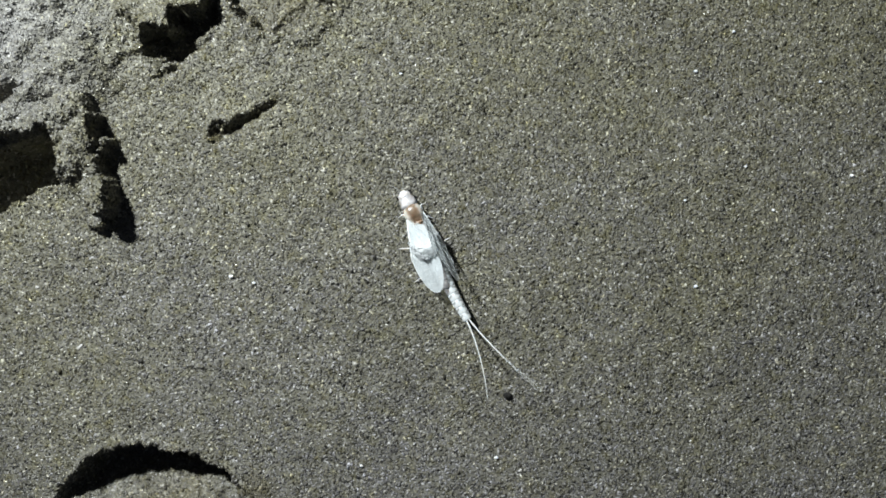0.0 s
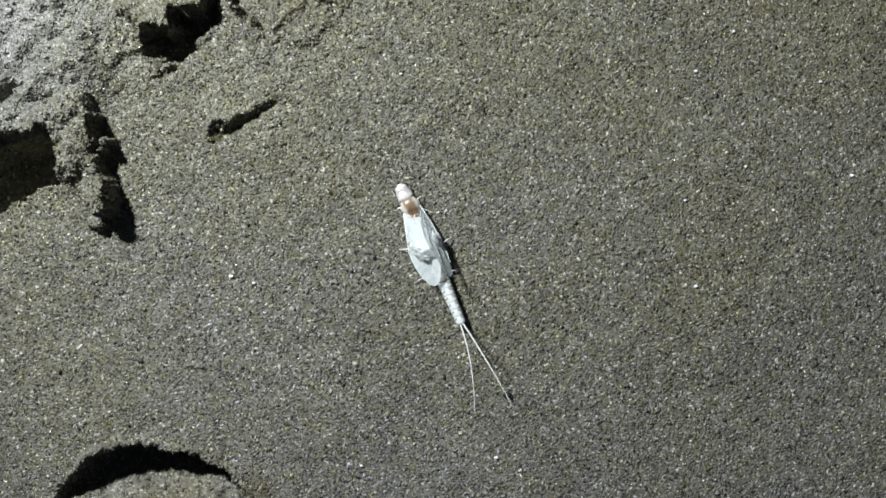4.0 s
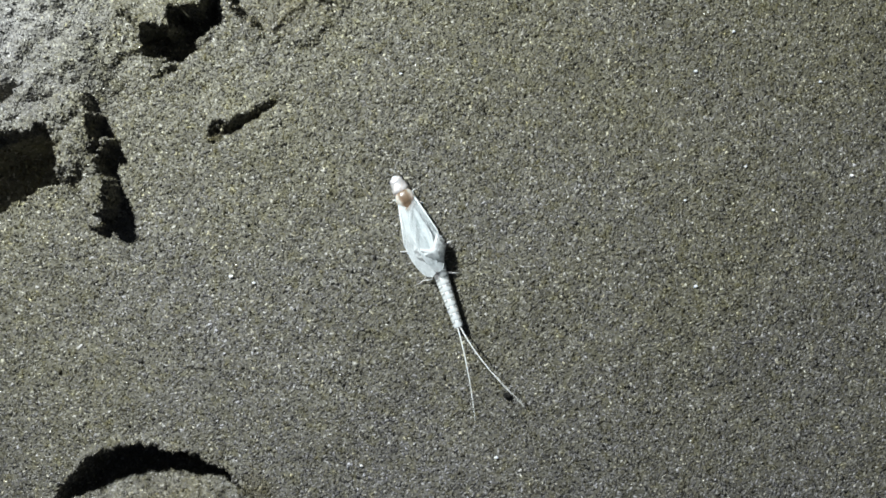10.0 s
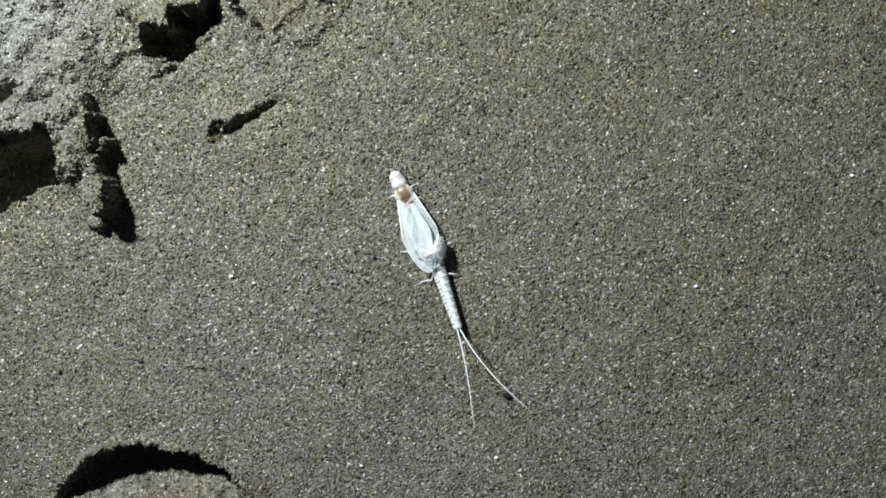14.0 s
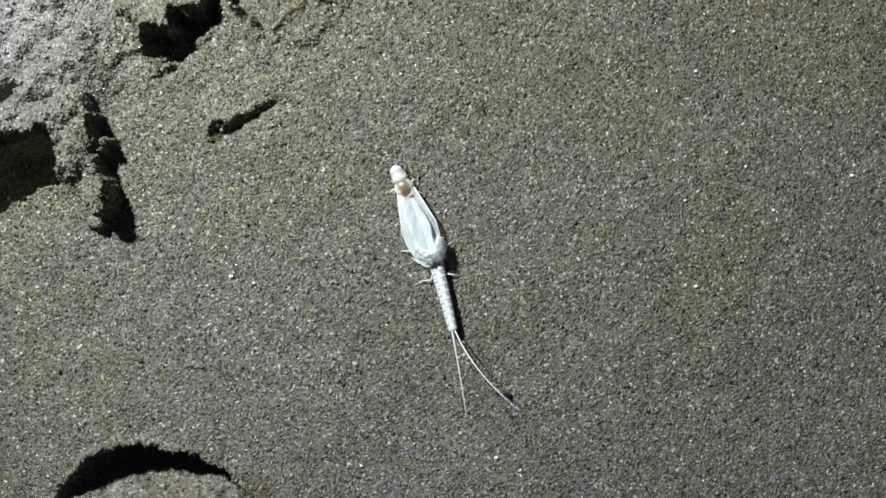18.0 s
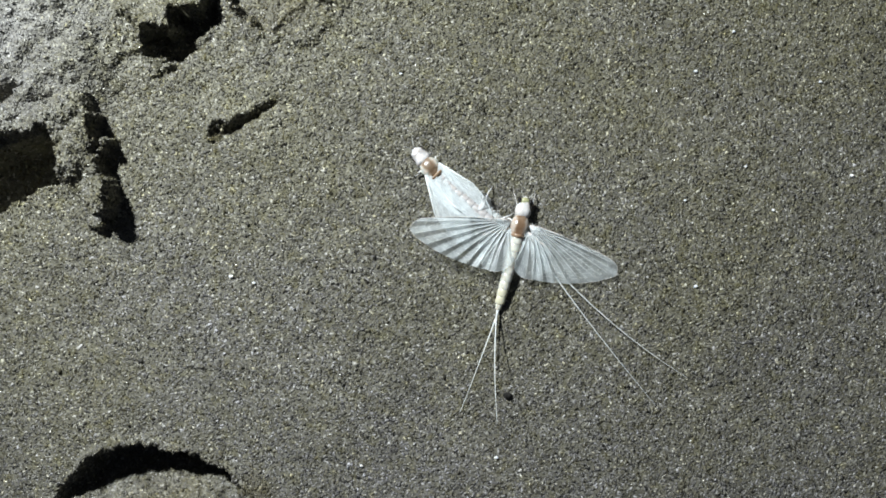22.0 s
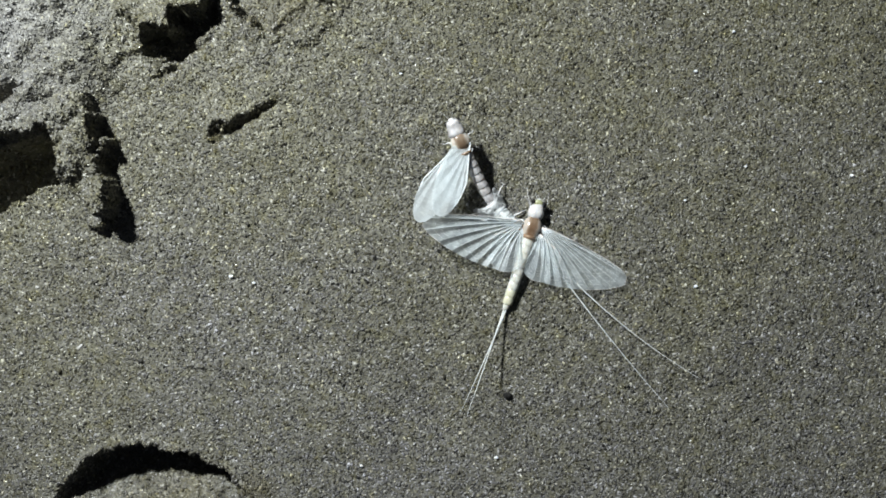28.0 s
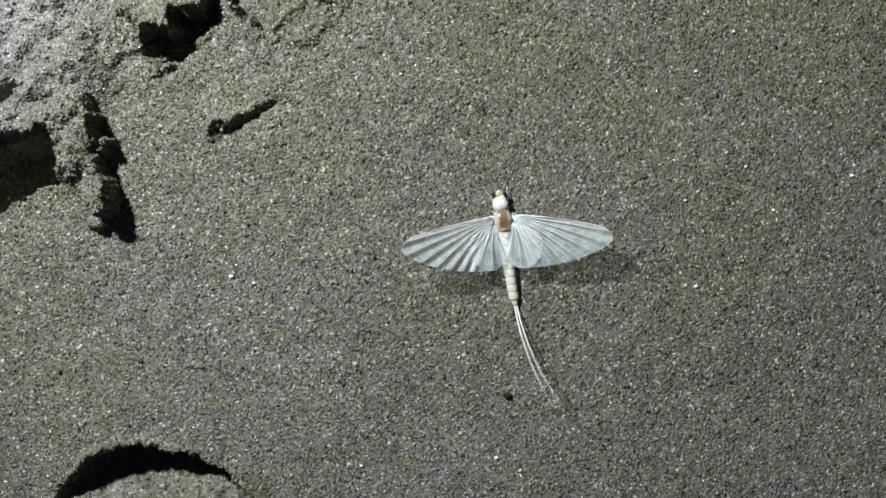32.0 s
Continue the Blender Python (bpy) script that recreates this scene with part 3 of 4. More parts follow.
def mayfly(label, yellow, wings, tails):
    """A pale mayfly, head along +x, at rest on the sand. Gives the thing and its moving parts."""
    thing = tagged(new("mayfly"), label, "insect")
    part("thorax", loft(egg(-0.15, 1.2, 3.1, 2.4, 1.95, 0.56, 21) if yellow else egg(-0.05, 1.2, 2.7, 2.35, 1.9, 0.46, 21), 28), M_BROWN if yellow else M_TAN, thing, "glossy brown thorax" if yellow else "glossy tan thorax")
    thorax = thing.children[0]
    for p in thorax.data.vertices:
        x, y = p.co.x / MM, p.co.y / MM
        if p.co.z > 1.2 * MM:
            p.co.z -= 0.06 * MM * math.exp(-(y / 0.12) ** 2) + 0.12 * MM * math.exp(-((x + 0.75) / 0.16) ** 2)
    part("band", loft([(-1.75, 0, 1.2, 0.45, 0.5), (-1.6, 0, 1.25, 0.74, 0.76), (-1.4, 0, 1.28, 0.86, 0.88), (-1.2, 0, 1.28, 0.86, 0.92)]), M_BAND, thorax, "darker brown hind band")
    for s in (1, -1):
        part("wing_base", loft(egg(0.05, 1.25, 0.9, 0.4, 0.45, 0.5, 9, s * 1.05)), M_CREAM, thorax, "pale wing base")
    if yellow:
        shield = loft([(0.95, 0, 1.05, 0.55, 0.5), (1.1, 0, 1.08, 0.84, 0.7), (1.5, 0, 1.1, 0.98, 0.78), (2.0, 0, 1.08, 0.96, 0.74), (2.4, 0, 1.04, 0.78, 0.62), (2.75, 0, 1.0, 0.58, 0.5), (2.9, 0, 1.0, 0.3, 0.3)], 16)
        skull = egg(2.95, 0.98, 0.95, 1.3, 0.95, 0.42)
    else:
        shield = loft([(0.75, 0, 1.1, 0.6, 0.6), (0.9, 0, 1.1, 0.98, 0.74), (1.25, 0, 1.08, 1.04, 0.78), (1.6, 0, 1.05, 0.98, 0.74), (2.0, 0, 1.0, 0.90, 0.68), (2.35, 0, 1.0, 0.66, 0.5)], 16)
        skull = egg(2.2, 1.0, 1.5, 1.7, 1.25, 0.40)
    part("prothorax", lumpy(shield, 0.16, 0.55, 1.3), M_WHITE if yellow else M_PALE, thing, "opaque white neck shield")
    head = part("head", lumpy(loft(skull), 0.07 if yellow else 0.13, 0.6, 4.1), M_HEAD if yellow else M_PALE, thing, "small yellowish head" if yellow else "small white head")
    part("snout", loft(egg(3.42 if yellow else 2.92, 0.85, 0.3, 0.6 if yellow else 0.8, 0.5, 0.5)), M_WHITE, head, "pale snout")
    for s in (1, -1):
        eye = egg(3.0, 1.18, 0.62, 0.55, 0.6, 0.5, 8, s * 0.68) if yellow else egg(2.55, 0.75, 0.5, 0.46, 0.5, 0.5, 8, s * 0.80)
        part("eye", loft(eye), M_EYE, head, "black eye")
        part("antenna", tube([(3.2, s * 0.25, 1.1), (3.6, s * 0.45, 1.3), (4.1, s * 0.75, 1.4)], [0.04, 0.022, 0.012], 5), M_TAIL, head)
    part("hind_thorax", loft(egg(-1.45, 1.12, 1.2, 1.6, 1.4, 0.4)), M_CREAM if yellow else M_BAND, thing)
    for s in (1, -1):
        if yellow:
            fore = [(1.6, s * 0.6, 0.7), (2.7, s * 1.0, 0.95), (3.7, s * 1.3 + 0.25, 0.55), (4.6, s * 1.4 + 0.45, 0.2)]
        else:
            fore = [(1.3, s * 0.6, 0.7), (2.0, s * 0.85, 0.55), (2.4, s * 0.7, 0.25), (2.9, s * 0.55, 0.15)]
        part("foreleg", tube(fore, [0.09, 0.055, 0.035, 0.022]), M_PALE, thing)
        part("middle_leg", tube([(0.2, s * 0.8, 0.8), (0.5, s * 1.4, 0.8), (0.4, s * 1.8, 0.25), (0.6, s * 2.1, 0.12)], [0.11, 0.08, 0.045, 0.025]), M_WHITE, thing)
        part("hind_leg", tube([(-0.7, s * 0.8, 0.8), (-1.2, s * 1.4, 0.8), (-1.6, s * 1.8, 0.25), (-1.9, s * 2.0, 0.12)], [0.11, 0.08, 0.045, 0.025]), M_WHITE, thing)
    moving = {}
    for key in ("left", "right"):
        for kind in ("fore", "hind"):
            moving[key, kind] = wing(thing, key, kind, wings)
    rings = []
    for i, length in enumerate(SEGMENTS):
        w = 1.75 if tails else 1.7
        w0, w1 = w - 0.062 * i, w - 0.062 * (i + 1)
        if i == 9:
            w0, w1 = w0 * 0.72, w1 * 0.6
        mat = M_YELLOW if (yellow and i in (7, 8)) else M_CREAM if yellow else M_PALE
        rings.append(part("abdomen_segment", segment_mesh("abdomen_segment", length, w0, w1, w0 * 0.9, w1 * 0.9, mat, 1.04), mat, thing))
    moving["abdomen"] = rings
    moving["cerci"] = [[part("cercus_piece", me, M_TAIL, thing) for me in TAIL_MESHES] for _ in range(2)] if tails else []
    return thing, moving


def key_body(moving, rows):
    """rows: seconds, abdomen (first turn, last turn, first lift, last lift), two cerci (same)."""
    keys = {}
    for t, abdomen, cerci in rows:
        poses, end = chain((-1.45, 0, 1.12), SEGMENTS, spread(abdomen[0], abdomen[1], 10), spread(abdomen[2], abdomen[3], 10))
        for ob, m in zip(moving["abdomen"], poses):
            keys.setdefault(ob, []).append((t, m))
        for k, (pieces, c) in enumerate(zip(moving["cerci"], cerci)):
            back = poses[-1].to_3x3() @ Vector((0, 0.12 * (1 - 2 * k), 0))
            poses_c, _ = chain(end + back, TAIL, spread(c[0], c[1], 8), spread(c[2], c[3], 8))
            for ob, m in zip(pieces, poses_c):
                keys.setdefault(ob, []).append((t, m))
    for ob, k in keys.items():
        walk(ob, k)


def key_wings(moving, rows, back=0.0, trail=26):
    """rows: seconds, left (sweep, lift, roll), right (the same) and, where it differs, how far the hindwings trail."""
    for i, key in ((1, "left"), (2, "right")):
        for kind in ("fore", "hind"):
            walk(moving[key, kind], [(r[0], wing_pose(key, kind, r[i][0] + ((r[3] if len(r) > 3 else trail) if kind == "hind" else 0), r[i][1], r[i][2], back)) for r in rows])


# ---- the shed skin ----
def crumple(seed, sx, sy, sz, rough=0.35):
    bm = bmesh.new()
    bmesh.ops.create_icosphere(bm, subdivisions=4, radius=1.0)
    for p in bm.verts:
        q = p.co * 1.7 + Vector((seed, 0, 0))
        k = 1 + rough * (abs(noise.noise(q)) * 1.6 - 0.4) + 0.18 * abs(noise.noise(q * 2.7)) - 0.22 * abs(noise.noise(q * 4.5)) + 0.05 * noise.noise(q * 11)
        p.co = Vector((p.co.x * sx, p.co.y * sy, p.co.z * sz)) * k * MM
    return bm


def round_off(c):
    """Squares off a circle a little."""
    return math.copysign(abs(c) ** 0.75, c)


def sleeve():
    """The old thorax skin: a split, crumpled tube round the body, wide in front, gathered to the abdomen behind."""
    bm = bmesh.new()
    along, around = 26, 44
    rows = []
    for i in range(along + 1):
        k = i / along
        row = []
        for j in range(around + 1):
            a = radians(-35 + 250 * j / around)
            front = 0.85 + 0.35 * math.sin(3 * a + 0.6) - 0.55 * math.exp(-((a - 1.75) / 0.5) ** 2)
            x = front + (-1.5 - front) * k
            wide = 1.85 * (1 - k ** 2.2) + 1.2 * k ** 2.2
            tall = 2.3 * (1 - k ** 2.4) + 1.2 * k ** 2.4
            q = Vector((x * 1.1, math.cos(a) * 1.6, math.sin(a) * 1.6))
            f = 1 + 0.16 * noise.noise(q * 1.3 + Vector((3, 1, 0))) - 0.22 * abs(noise.noise(q * 2.1)) + 0.07 * noise.noise(q * 4.3) + 0.08
            row.append(bm.verts.new((x * MM, wide * f * round_off(math.cos(a)) * MM, (0.95 + tall * f * round_off(math.sin(a))) * MM)))
        rows.append(row)
    for p, q in zip(rows, rows[1:]):
        for j in range(around):
            bm.faces.new((p[j], p[j + 1], q[j + 1], q[j]))
    return bm


def shed_skin():
    thing = tagged(new("shed_skin"), "crumpled translucent grey-white skin that a mayfly is leaving", "insect skin")
    lumps = [part("crumpled_thorax", sleeve(), M_CRUMPLE, thing, "crumpled white thorax skin, split open"),
             part("sheath", crumple(9.0, 0.95, 0.7, 0.5, 0.35), M_CRUMPLE, thing, "crumpled white wing sheath"),
             part("sheath", crumple(14.0, 1.15, 0.5, 0.45, 0.35), M_CRUMPLE, thing, "crumpled white wing sheath")]
    legs = (((0.1, 1.4, 0.9), (0.67, 2.66, 0.8), (1.0, 3.74, 0.2)), ((-1.4, 1.2, 0.8), (-1.08, 1.96, 0.75), (-0.2, 2.7, 0.15)),
            ((-2.9, 0.8, 0.7), (-3.5, 1.25, 0.65), (-3.3, 2.3, 0.4), (-3.54, 3.4, 0.15)),
            ((-0.24, -1.3, 0.9), (0.1, -2.2, 0.9), (0.12, -3.0, 0.25)), ((-3.3, -0.8, 0.7), (-3.7, -1.6, 0.55), (-3.98, -2.35, 0.15)))
    for points in legs:
        part("leg_skin", tube(points, [0.11, 0.085, 0.06, 0.03][:len(points)]), M_WHITE, thing)
    moving = {"rings": [], "lumps": lumps}
    for i, length in enumerate(SKIN):
        w0, w1 = 2.0 - 0.085 * i, 2.0 - 0.085 * (i + 1)
        moving["rings"].append(part("abdomen_skin", segment_mesh("abdomen_skin", length, w0, w1, w0 * 0.85, w1 * 0.85, M_SKIN, 1.015), M_SKIN, thing))
    moving["cerci"] = [[part("cercus_piece", me, M_TAIL, thing) for me in SKIN_TAIL_MESHES] for _ in range(2)]
    return thing, moving


SKIN = [0.92] * 10


def key_skin(moving, rows):
    keys = {}
    for t, abdomen, cerci in rows:
        poses, end = chain((-0.9, 0, 0.95), SKIN, spread(abdomen[0], abdomen[1], 10), spread(abdomen[2], abdomen[3], 10))
        for ob, m in zip(moving["rings"], poses):
            keys.setdefault(ob, []).append((t, m))
        for k, (pieces, c) in enumerate(zip(moving["cerci"], cerci)):
            back = poses[-1].to_3x3() @ Vector((0, 0.15 * (1 - 2 * k), 0))
            poses_c, _ = chain(end + back, SKIN_TAIL, spread(c[0], c[1], 8), spread(c[2], c[3], 8))
            for ob, m in zip(pieces, poses_c):
                keys.setdefault(ob, []).append((t, m))
    for ob, k in keys.items():
        walk(ob, k)


# ---- the place ----
ground = build_ground()
grains = build_grains()

stone = tagged(new("pebble", pebble("pebble", 3, 0.55, 0.42, 0.5, M_DARK)), "small near-black pebble half sunk in the sand", "pebble")
stone.location = (7.95 * MM, -18.1 * MM, (height(np.array([7.95]), np.array([-18.1]))[0] + 0.25) * MM)
for i, (x, y, s) in enumerate(((31.3, 22.0, 0.30), (31.2, -4.6, 0.33), (50.6, 9.1, 0.32), (40.8, 4.8, 0.28), (37.4, 10.2, 0.24), (46.7, 20.7, 0.26),
                               (29.9, 6.0, 0.26), (-26.2, -3.4, 0.38), (-23.4, -4.2, 0.26), (6.6, -25.8, 0.3), (-10.1, -26.8, 0.26), (36.0, 26.9, 0.26), (-5.2, 21.6, 0.26))):
    grain = tagged(new("quartz_grain", pebble("quartz_grain", 20 + i, 0.82 * s, 0.6 * s, 0.65 * s, M_QUARTZ)), "bright white quartz grain lying in grey sand", "grain", "bright quartz grains")
    grain.location = (x * MM, y * MM, (height(np.array([x]), np.array([y]))[0] + 0.2) * MM)

moulter, moulter_parts = mayfly("white mayfly drawing itself out of its old skin on the sand", False, SLIM_WINGS, False)
visitor, visitor_parts = mayfly("white mayfly with a tan thorax and spread pleated wings", True, SPREAD_WINGS, True)
skin, skin_parts = shed_skin()


def on_sand(rows):
    """Rows of (seconds, x, y, heading, height, nose up) in millimetres and degrees."""
    return [(t, pose(x * MM, y * MM, z * MM) @ pose(0, 0, 0, 0, 0, h) @ pose(0, 0, 0, 0, -k, 0)) for t, x, y, h, z, k in rows]


def motions():
    # the moulting mayfly: a slow pull forward, knocked aside, then up and away
    walk(moulter, on_sand([
        (0.0, -3.6, 4.4, 118, 0.3, 0), (1.0, -3.75, 4.7, 118, 0.3, 0), (2.0, -3.85, 4.85, 118, 0.3, 0), (3.0, -3.85, 5.0, 118, 0.3, 0), (6.0, -4.35, 5.7, 118, 0.3, 0),
        (7.0, -4.35, 5.85, 118, 0.3, 0), (8.0, -4.6, 6.05, 118, 0.3, 0), (9.0, -4.65, 6.1, 118, 0.3, 0), (10.0, -4.6, 6.2, 118, 0.3, 0),
        (11.0, -4.65, 6.5, 117.5, 0.3, 0), (12.0, -4.7, 6.65, 117.5, 0.3, 0), (13.0, -4.75, 6.65, 117.5, 0.3, 0), (14.0, -4.75, 6.75, 117, 0.3, 0),
        (17.0, -4.8, 7.35, 116.5, 0.3, 0), (18.0, -4.7, 7.45, 116, 0.3, 0), (19.0, -4.7, 7.6, 115.5, 0.3, 0), (20.0, -4.7, 7.75, 115.5, 0.3, 0),
        (20.4, -4.7, 7.75, 115.5, 0.3, 0), (20.5, -2.8, 9.1, 124, 0.3, 0), (20.6, -1.9, 9.8, 131, 0.2, 0), (21.0, -1.45, 10.0, 131, 0.1, -3), (22.0, -1.55, 10.0, 132, 0.1, -3),
        (23.0, -1.55, 10.0, 132, 0.1, -3), (24.0, -1.7, 9.95, 132, 0.1, -3), (25.0, -1.65, 9.95, 132, 0.1, -3), (25.5, -1.65, 9.95, 132, 0.1, -3),
        (27.3, -1.6, 10.0, 134, 0.3, 0), (27.5, -1.5, 10.3, 134, 0.9, 4), (27.7, 0.4, 12.1, 122, 1.8, 10), (27.85, 1.6, 12.9, 116, 2.6, 13), (28.0, 2.0, 13.0, 114, 2.7, 14),
        (28.5, 4.2, 13.0, 104, 2.7, 14), (29.0, 4.75, 12.9, 102, 2.7, 14), (29.2, 4.2, 12.9, 106, 2.8, 14), (29.3, 2.4, 13.0, 115, 3.0, 14), (29.4, 0.4, 13.6, 136, 5.0, 14),
        (29.5, 1.6, 15.0, 138, 9.0, 10), (29.6, -31.0, 3.0, 170, 10.0, 5), (29.7, -36.0, 2.2, 165, 8.0, 4), (29.8, -41.0, 6.0, 108, 8.0, 4), (29.9, -58.0, -6.0, 172, 10.0, 4),
        (30.0, -90.0, -4.0, 176, 14.0, 4), (30.3, -180.0, 10.0, 172, 10.0, 0), (30.6, -220.0, 16.0, 172, 0.3, 0), (32.0, -220.0, 16.0, 172, 0.3, 0)]))
    folded = ((169, -1, 22), (181, 0, 26))
    aside = ((161, -4, 5), (172, -2, 14))
    beats = [(29.3 + k / 30, *(((100, 55, 0), (100, 55, 0)) if k % 2 else ((95, -20, 0), (95, -20, 0)))) for k in range(0, 19)]
    key_wings(moulter_parts, [
        (0.0, (167, -1, 26), (177, 5, 74)), (3.0, (167, -1, 26), (179, 5, 70)), (6.0, (168, -1, 24), (180, 3, 56)), (9.0, (168, -1, 23), (181, 1, 40)), (13.0, *folded), (20.0, *folded), (20.4, *folded),
        (20.6, *aside), (21.0, *aside), (25.5, *aside), (27.3, *aside),
        (27.6, (150, 8, 12), (186, 10, 16)), (27.8, (132, 12, 10), (204, 14, 6)), (28.0, (119, 11, 8), (219, 12, 2), 14), (28.2, (109, 10, 6), (227, 10, 0), 14), (28.3, (101, 9, 5), (231, 8, -3), 14),
        (28.5, (97, 8, 4), (234, 7, -4), 14), (29.0, (96, 8, 4), (236, 7, -4), 14), (29.2, (120, 22, 8), (216, 20, 0), 14), (29.233, (118, 45, 0), (160, 45, 0)), (29.267, (110, 10, 0), (120, 10, 0))]
        + beats + [(30.0, (100, 30, 0), (100, 30, 0)), (30.6, (105, 5, 0), (105, 5, 0)), (32.0, (105, 5, 0), (105, 5, 0))], 0.5, 6)
    key_body(moulter_parts, [
        (0.0, (-2, -8, 0, 0), ()), (20.4, (-4, -10, 0, 0), ()), (20.6, (5, 11, 0, 0), ()), (27.3, (5, 11, 0, 0), ()),
        (28.0, (4, 8, -4, -6), ()), (28.5, (0, 0, -4, -6), ()), (29.2, (0, 0, -4, -6), ()), (29.5, (0, 0, 0, 0), ()), (32.0, (0, 0, 0, 0), ())])

    # the skin: it lies still, its tail filaments sway; later it is dragged off
    walk(skin, on_sand([
        (0.0, -1.6, 0.35, 110, 0.1, 0), (3.0, -1.6, 0.30, 110, 0.1, 0), (6.0, -1.5, 0.2, 110, 0.1, 0), (13.0, -1.35, -0.1, 109, 0.1, 0), (20.0, -1.35, -0.1, 107, 0.1, 0), (20.4, -1.35, -0.1, 107, 0.1, 0),
        (20.5, 2.2, 4.0, 126, 0.1, 0), (20.6, 4.0, 5.2, 137, 0.0, 0), (21.0, 4.2, 5.35, 138, 0.0, 0), (24.0, 4.5, 5.35, 138, 0.0, 0), (25.5, 4.9, 5.3, 138, 0.0, 0),
        (27.5, 5.1, 5.9, 138, 0.0, 0), (28.0, 5.7, 5.7, 139, 0.1, 0), (28.5, 5.9, 5.6, 139, 0.1, 0), (29.2, 5.9, 5.6, 139, 0.1, 0), (29.3, 5.6, 6.2, 140, 0.3, 0), (29.4, 6.6, 8.0, 142, 1.0, 0),
        (29.5, 6.0, 11.0, 132, 4.0, 0), (29.6, -20.0, 1.4, 170, 8.0, 0), (29.7, -26.0, 0.0, 160, 7.0, 0), (29.8, -37.5, -4.0, 120, 7.0, 0), (29.9, -48.0, -7.0, 165, 9.0, 0),
        (30.0, -79.0, -4.5, 176, 13.0, 0), (30.3, -169.0, 8.5, 172, 9.0, 0), (30.6, -209.0, 14.5, 172, 0.1, 0), (32.0, -209.0, 14.5, 172, 0.1, 0)]))
    # seconds, abdomen's bend, each filament's far turn and lift, and how wildly each beats
    sway = ((0.0, 8.7, -22, 69, 42, 63, 3, 9), (1.0, 7.7, -24, 69, 52, 66, 3, 7), (2.0, -2.0, -13, 69, 18, 65, 6, 5), (3.0, 0.2, -34, 66, -3, 63, 3, 4),
            (4.5, 4.0, -24, 67, 20, 65, 3, 4), (6.0, 6.5, -18, 66, 37, 66, 2, 5), (7.0, 2.5, -16, 65, 34, 60, 2, 3), (8.0, -2.0, -13, 66, 33, 66, 3, 4),
            (9.0, -0.7, -24, 66, 42, 66, 3, 5), (10.0, -0.7, -16, 66, 42, 63, 3, 4), (11.0, 3.5, -13, 68, 45, 63, 2, 4), (12.0, 5.0, -9, 65, 40, 63, 5, 7),
            (13.0, 1.7, -13, 66, 42, 62, 2, 3), (14.0, -0.2, -16, 65, 46, 60, 2, 4), (15.5, 1.0, -17, 66, 43, 59, 3, 4), (17.0, -0.5, -19, 66, 40, 57, 2, 3),
            (18.0, -3.0, -7, 68, 51, 62, 3, 4), (19.0, -0.7, -25, 66, 37, 62, 4, 5), (20.0, 0.7, -27, 66, 43, 60, 2, 3), (20.4, 0.7, -27, 66, 43, 60, 2, 3))
    times = [r[0] for r in sway]
    rows = []
    for i in range(0, 613):
        t = i / 30
        bend, h0, k0, h1, k1, w0, w1 = [float(np.interp(t, times, [r[j] for r in sway])) for j in range(1, 8)]
        beat = math.sin(2 * math.pi * 5 * t)
        w0, w1 = 0.5 * w0 * beat, 0.5 * w1 * beat
        rows.append((t, (0.6 * bend, 1.2 * bend, 0, 2), ((bend - 3 + 0.2 * w0, h0 + 2 * w0, k0, k0 + 12), (bend + 14 + 0.2 * w1, h1 + 2 * w1, k1, k1 + 12))))
    rest = ((3, 6, 0, -2), ((-13, -8, 3, 0), (-6, 9, 3, 0)))
    stirred = ((-3, 0, 0, -2), rest[1])
    rows += [(20.6, *rest), (25.5, *rest), (28.0, *stirred), (29.2, *stirred), (29.4, (0, -4, 0, 0), ((-10, -14, 2, 4), (-4, -2, 2, 4))),
             (29.6, (0, 0, 0, 0), ((-4, -6, 4, 6), (4, 6, 4, 6))), (32.0, (0, 0, 0, 0), ((-4, -6, 0, 0), (4, 6, 0, 0)))]
    key_skin(skin_parts, rows)
    # its crumpled pieces sag once it is knocked over
    for ob, upright, lying in zip(skin_parts["lumps"],
                                  ((0, 0.15, 0.1, 0, 0), (-0.7, 0.7, 2.3, 10, 30), (0.2, -0.9, 2.3, -10, -20)),
                                  ((-0.3, 0.1, -1.2, 0, 0), (-0.9, 0.5, 1.2, 10, 30), (1.9, -0.7, 1.3, -10, -8))):
        up, low = [pose(x * MM, y * MM, z * MM, a, 0, b) for x, y, z, a, b in (upright, lying)]
        high = pose(0.2 * MM, 0.25 * MM, 0.45 * MM) @ up
        walk(ob, [(0.0, high), (3.0, high), (13.0, up), (20.4, up), (20.6, low), (32.0, low)])

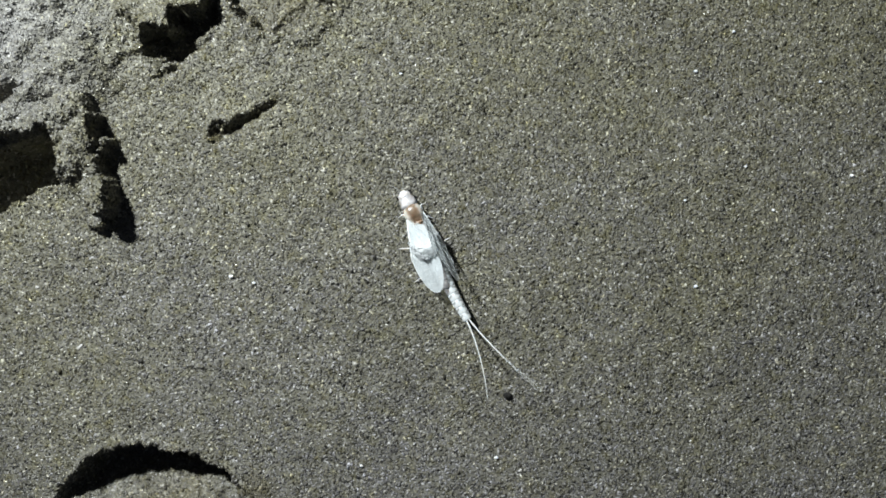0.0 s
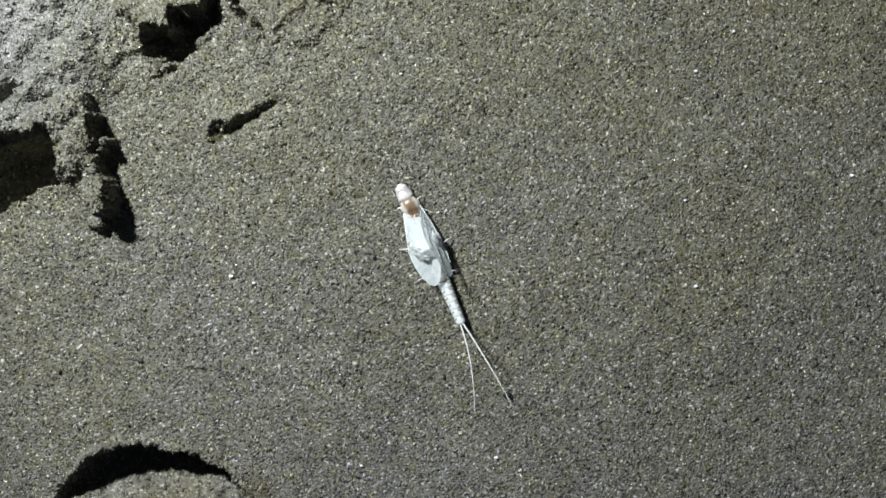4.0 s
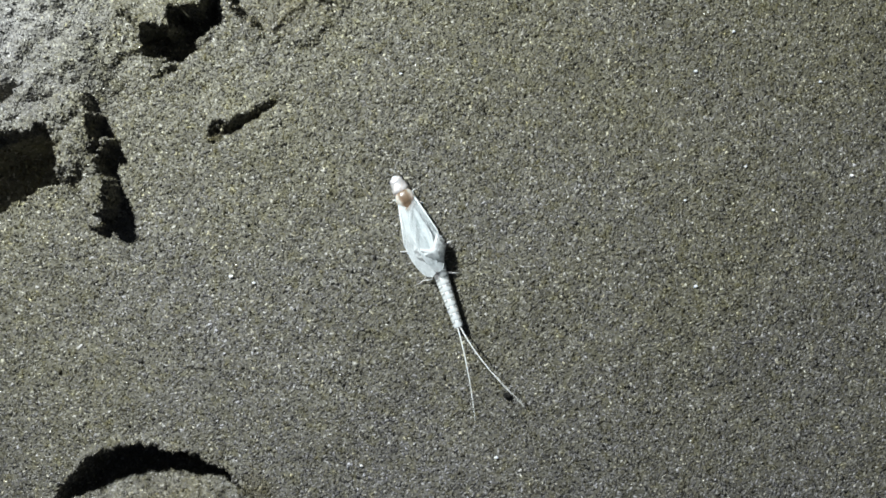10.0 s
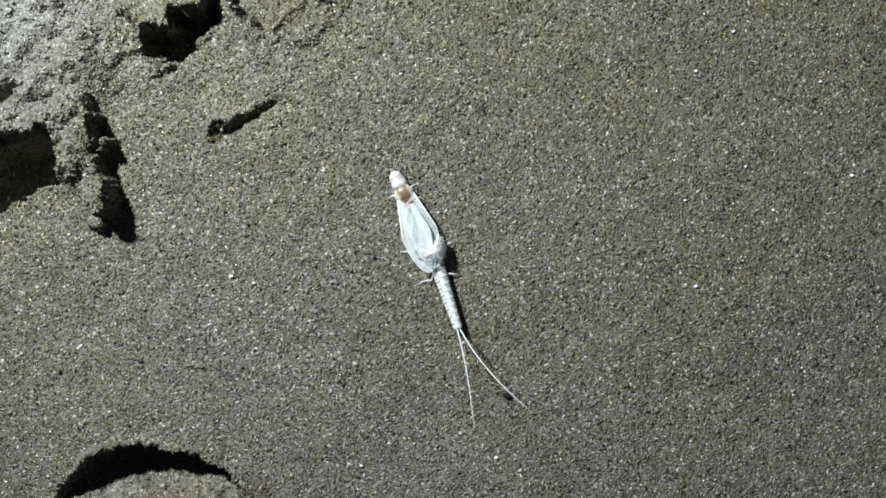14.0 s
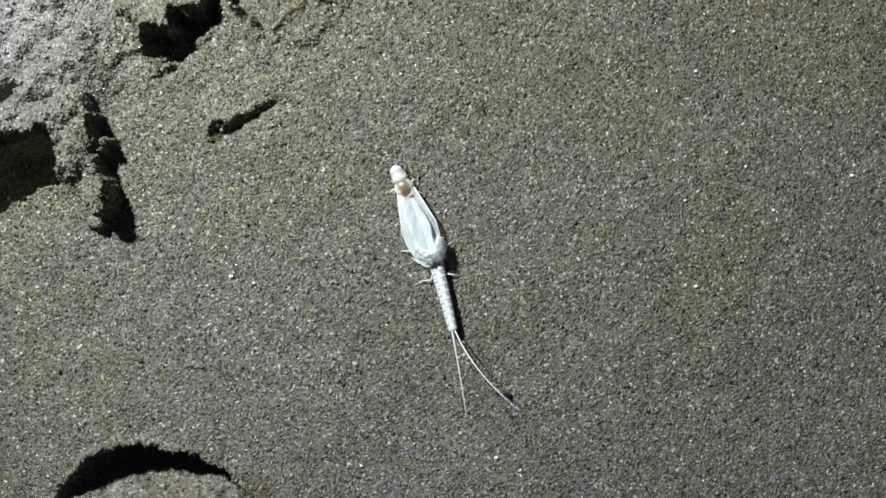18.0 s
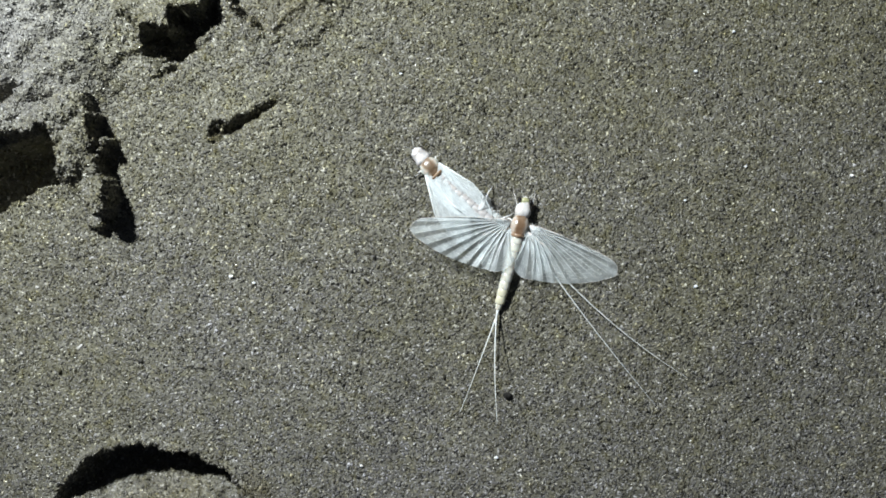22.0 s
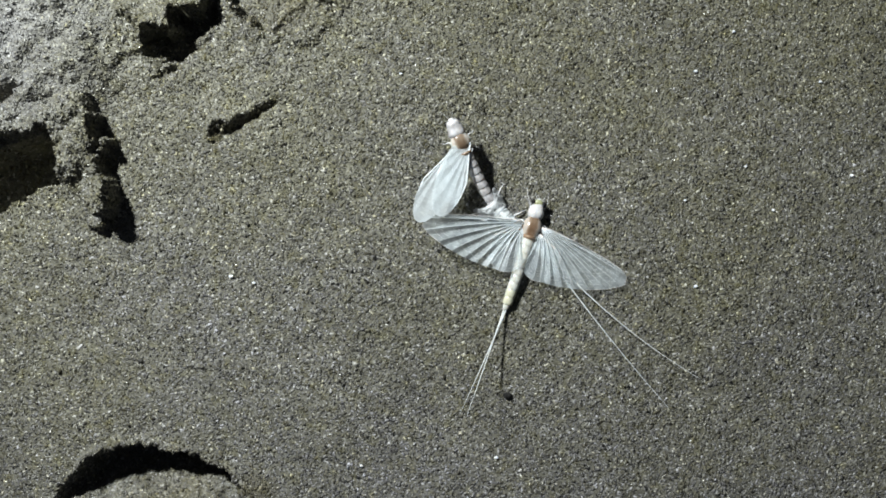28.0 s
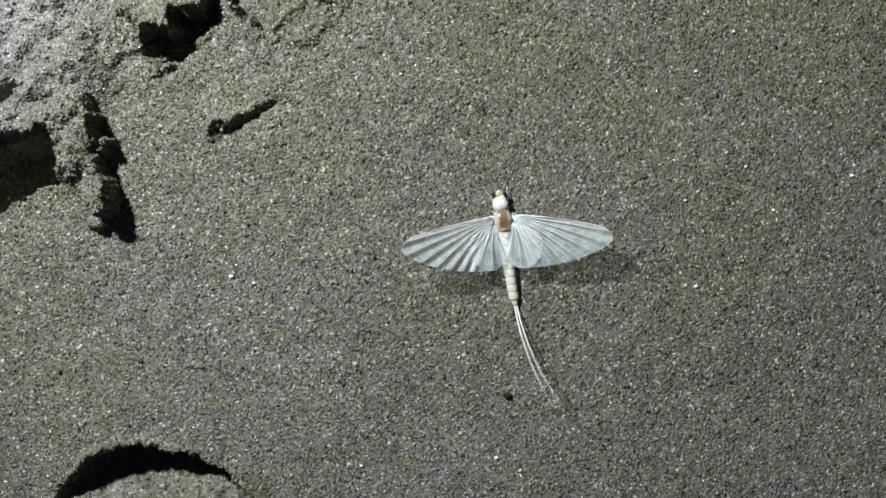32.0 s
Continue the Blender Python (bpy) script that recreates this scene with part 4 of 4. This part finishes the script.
    # the visitor: flies in, settles across the other, later turns aside
    walk(visitor, on_sand([
        (0.0, -260.0, -40.0, 20, 0.3, 0), (19.9, -260.0, -40.0, 20, 0.3, 0), (20.1, -190.0, -34.0, 15, 18.0, 4), (20.3, -84.0, -22.0, 12, 26.0, 4), (20.4, -34.0, -8.0, 14, 26.0, 4),
        (20.5, 5.6, 2.2, 60, 5.0, 6), (20.6, 10.2, 2.8, 78, 1.4, 2), (20.7, 10.0, 2.9, 78, 0.12, 0), (21.0, 9.75, 3.05, 77, 0.12, 0), (21.5, 9.35, 2.9, 77, 0.12, 0), (22.0, 9.4, 2.95, 77, 0.12, 0),
        (23.0, 9.5, 3.0, 77, 0.12, 0), (24.0, 9.6, 3.0, 76.5, 0.12, 0), (25.0, 9.7, 2.95, 76, 0.12, 0), (25.5, 9.8, 2.95, 75.5, 0.12, 0), (27.5, 10.65, 2.45, 75, 0.12, 0),
        (28.0, 10.9, 2.75, 74, 0.12, 0), (28.5, 11.1, 2.75, 75, 0.12, 0), (29.0, 11.25, 2.85, 77, 0.12, 0), (29.3, 11.3, 2.9, 79, 0.12, 0), (29.4, 11.3, 4.2, 86, 1.0, 2),
        (29.5, 11.3, 5.0, 96, 1.4, 4), (29.6, 7.3, 3.7, 98, 1.0, 2), (29.8, 7.25, 3.65, 98, 0.12, 0), (30.0, 7.2, 3.6, 98, 0.12, 0), (31.0, 7.3, 3.65, 98, 0.12, 0), (32.0, 7.3, 3.7, 98, 0.12, 0)]))
    flat = ((96, 8, 2), (94, -4, 0))
    key_wings(visitor_parts, [
        (0.0, *flat), (19.9, *flat), (20.0, (98, 55, 0), (98, 55, 0))] + [
        (20.0 + k / 30, *(((98, 55, 0), (98, 55, 0)) if k % 2 == 0 else ((96, -22, 0), (96, -22, 0)))) for k in range(1, 17)] + [
        (20.567, (100, 50, 0), (98, 25, 0)), (20.6, (96, -5, 0), (88, 8, 0)), (20.633, (96, 45, 0), (98, 8, 0)), (20.7, (98, 22, 0), (101, 4, 0)), (20.8, (92, 12, 0), (101, 0, 0)),
        (21.0, (92, 10, 0), (100, -2, 0)), (21.5, *flat), (25.5, *flat), (27.5, (96, 8, 2), (97, -4, 0)), (28.0, (96, 8, 2), (96, -3, 0)), (28.5, (96, 8, 2), (98, 4, 0)),
        (29.0, (95, 7, 2), (97, 15, 2)), (29.25, (97, 7, 0), (103, 8, 0)), (29.333, (95, 40, 0), (90, 8, 0)), (29.4, (95, -10, 0), (92, 20, 0)), (29.433, (95, 40, 0), (90, 4, 0)),
        (29.5, (95, 50, 0), (108, 8, 0)), (29.6, (88, 26, 0), (94, 22, 0)), (29.7, (93, 22, 0), (93, 34, 0)), (30.0, (90, 28, 0), (90, 38, 0)), (30.5, (88, 30, 0), (92, 34, 0)),
        (31.0, (87, 31, 0), (94, 30, 0)), (31.5, (87, 31, 0), (95, 28, 0)), (32.0, (90, 22, 0), (100, 18, 0))])
    key_body(visitor_parts, [
        (0.0, (0, 0, 0, 0), ((5, 12, 4, 4), (-5, -12, 4, 4))), (20.4, (0, 0, 4, 6), ((5, 12, 4, 4), (-5, -12, 4, 4))), (20.6, (0, -4, 2, 4), ((-2, -8, 20, 40), (-16, -22, 20, 40))),
        (21.0, (-1, -3, -2, -6), ((14, 24, 10, 26), (-6, -8, 12, 34))), (22.0, (-1, -2, -2, -6), ((8, 14, 16, 48), (-8, -14, 16, 48))), (23.0, (-1, -3, -2, -6), ((6, 6, 16, 50), (-10, -22, 16, 50))),
        (25.5, (-1, -3, -2, -6), ((2, -2, 16, 50), (-10, -20, 16, 50))), (28.0, (-1, -3, -2, -6), ((-4, -8, 14, 40), (-8, -14, 14, 42))), (28.5, (-1, -3, -2, -6), ((0, 4, 14, 40), (-3, -2, 14, 42))), (29.2, (-1, -3, -2, -6), ((-2, -6, 14, 40), (-4, -8, 14, 40))),
        (29.5, (0, 14, 0, 4), ((22, 34, 12, 24), (24, 38, 12, 24))), (29.7, (-2, 4, 0, 3), ((14, 24, 12, 30), (16, 26, 12, 30)))] + [
        (30 + i / 30, (-2, 2 + min(2.0, i / 8), -3, -6), tuple((h + 0.4 * beat, last + min(11, i * 0.7) + 5 * beat, 22, 51) for h, last in ((1, 11), (4, 14))))
        for i, beat in ((i, math.sin(2 * math.pi * 5 * i / 30)) for i in range(61))])


motions()
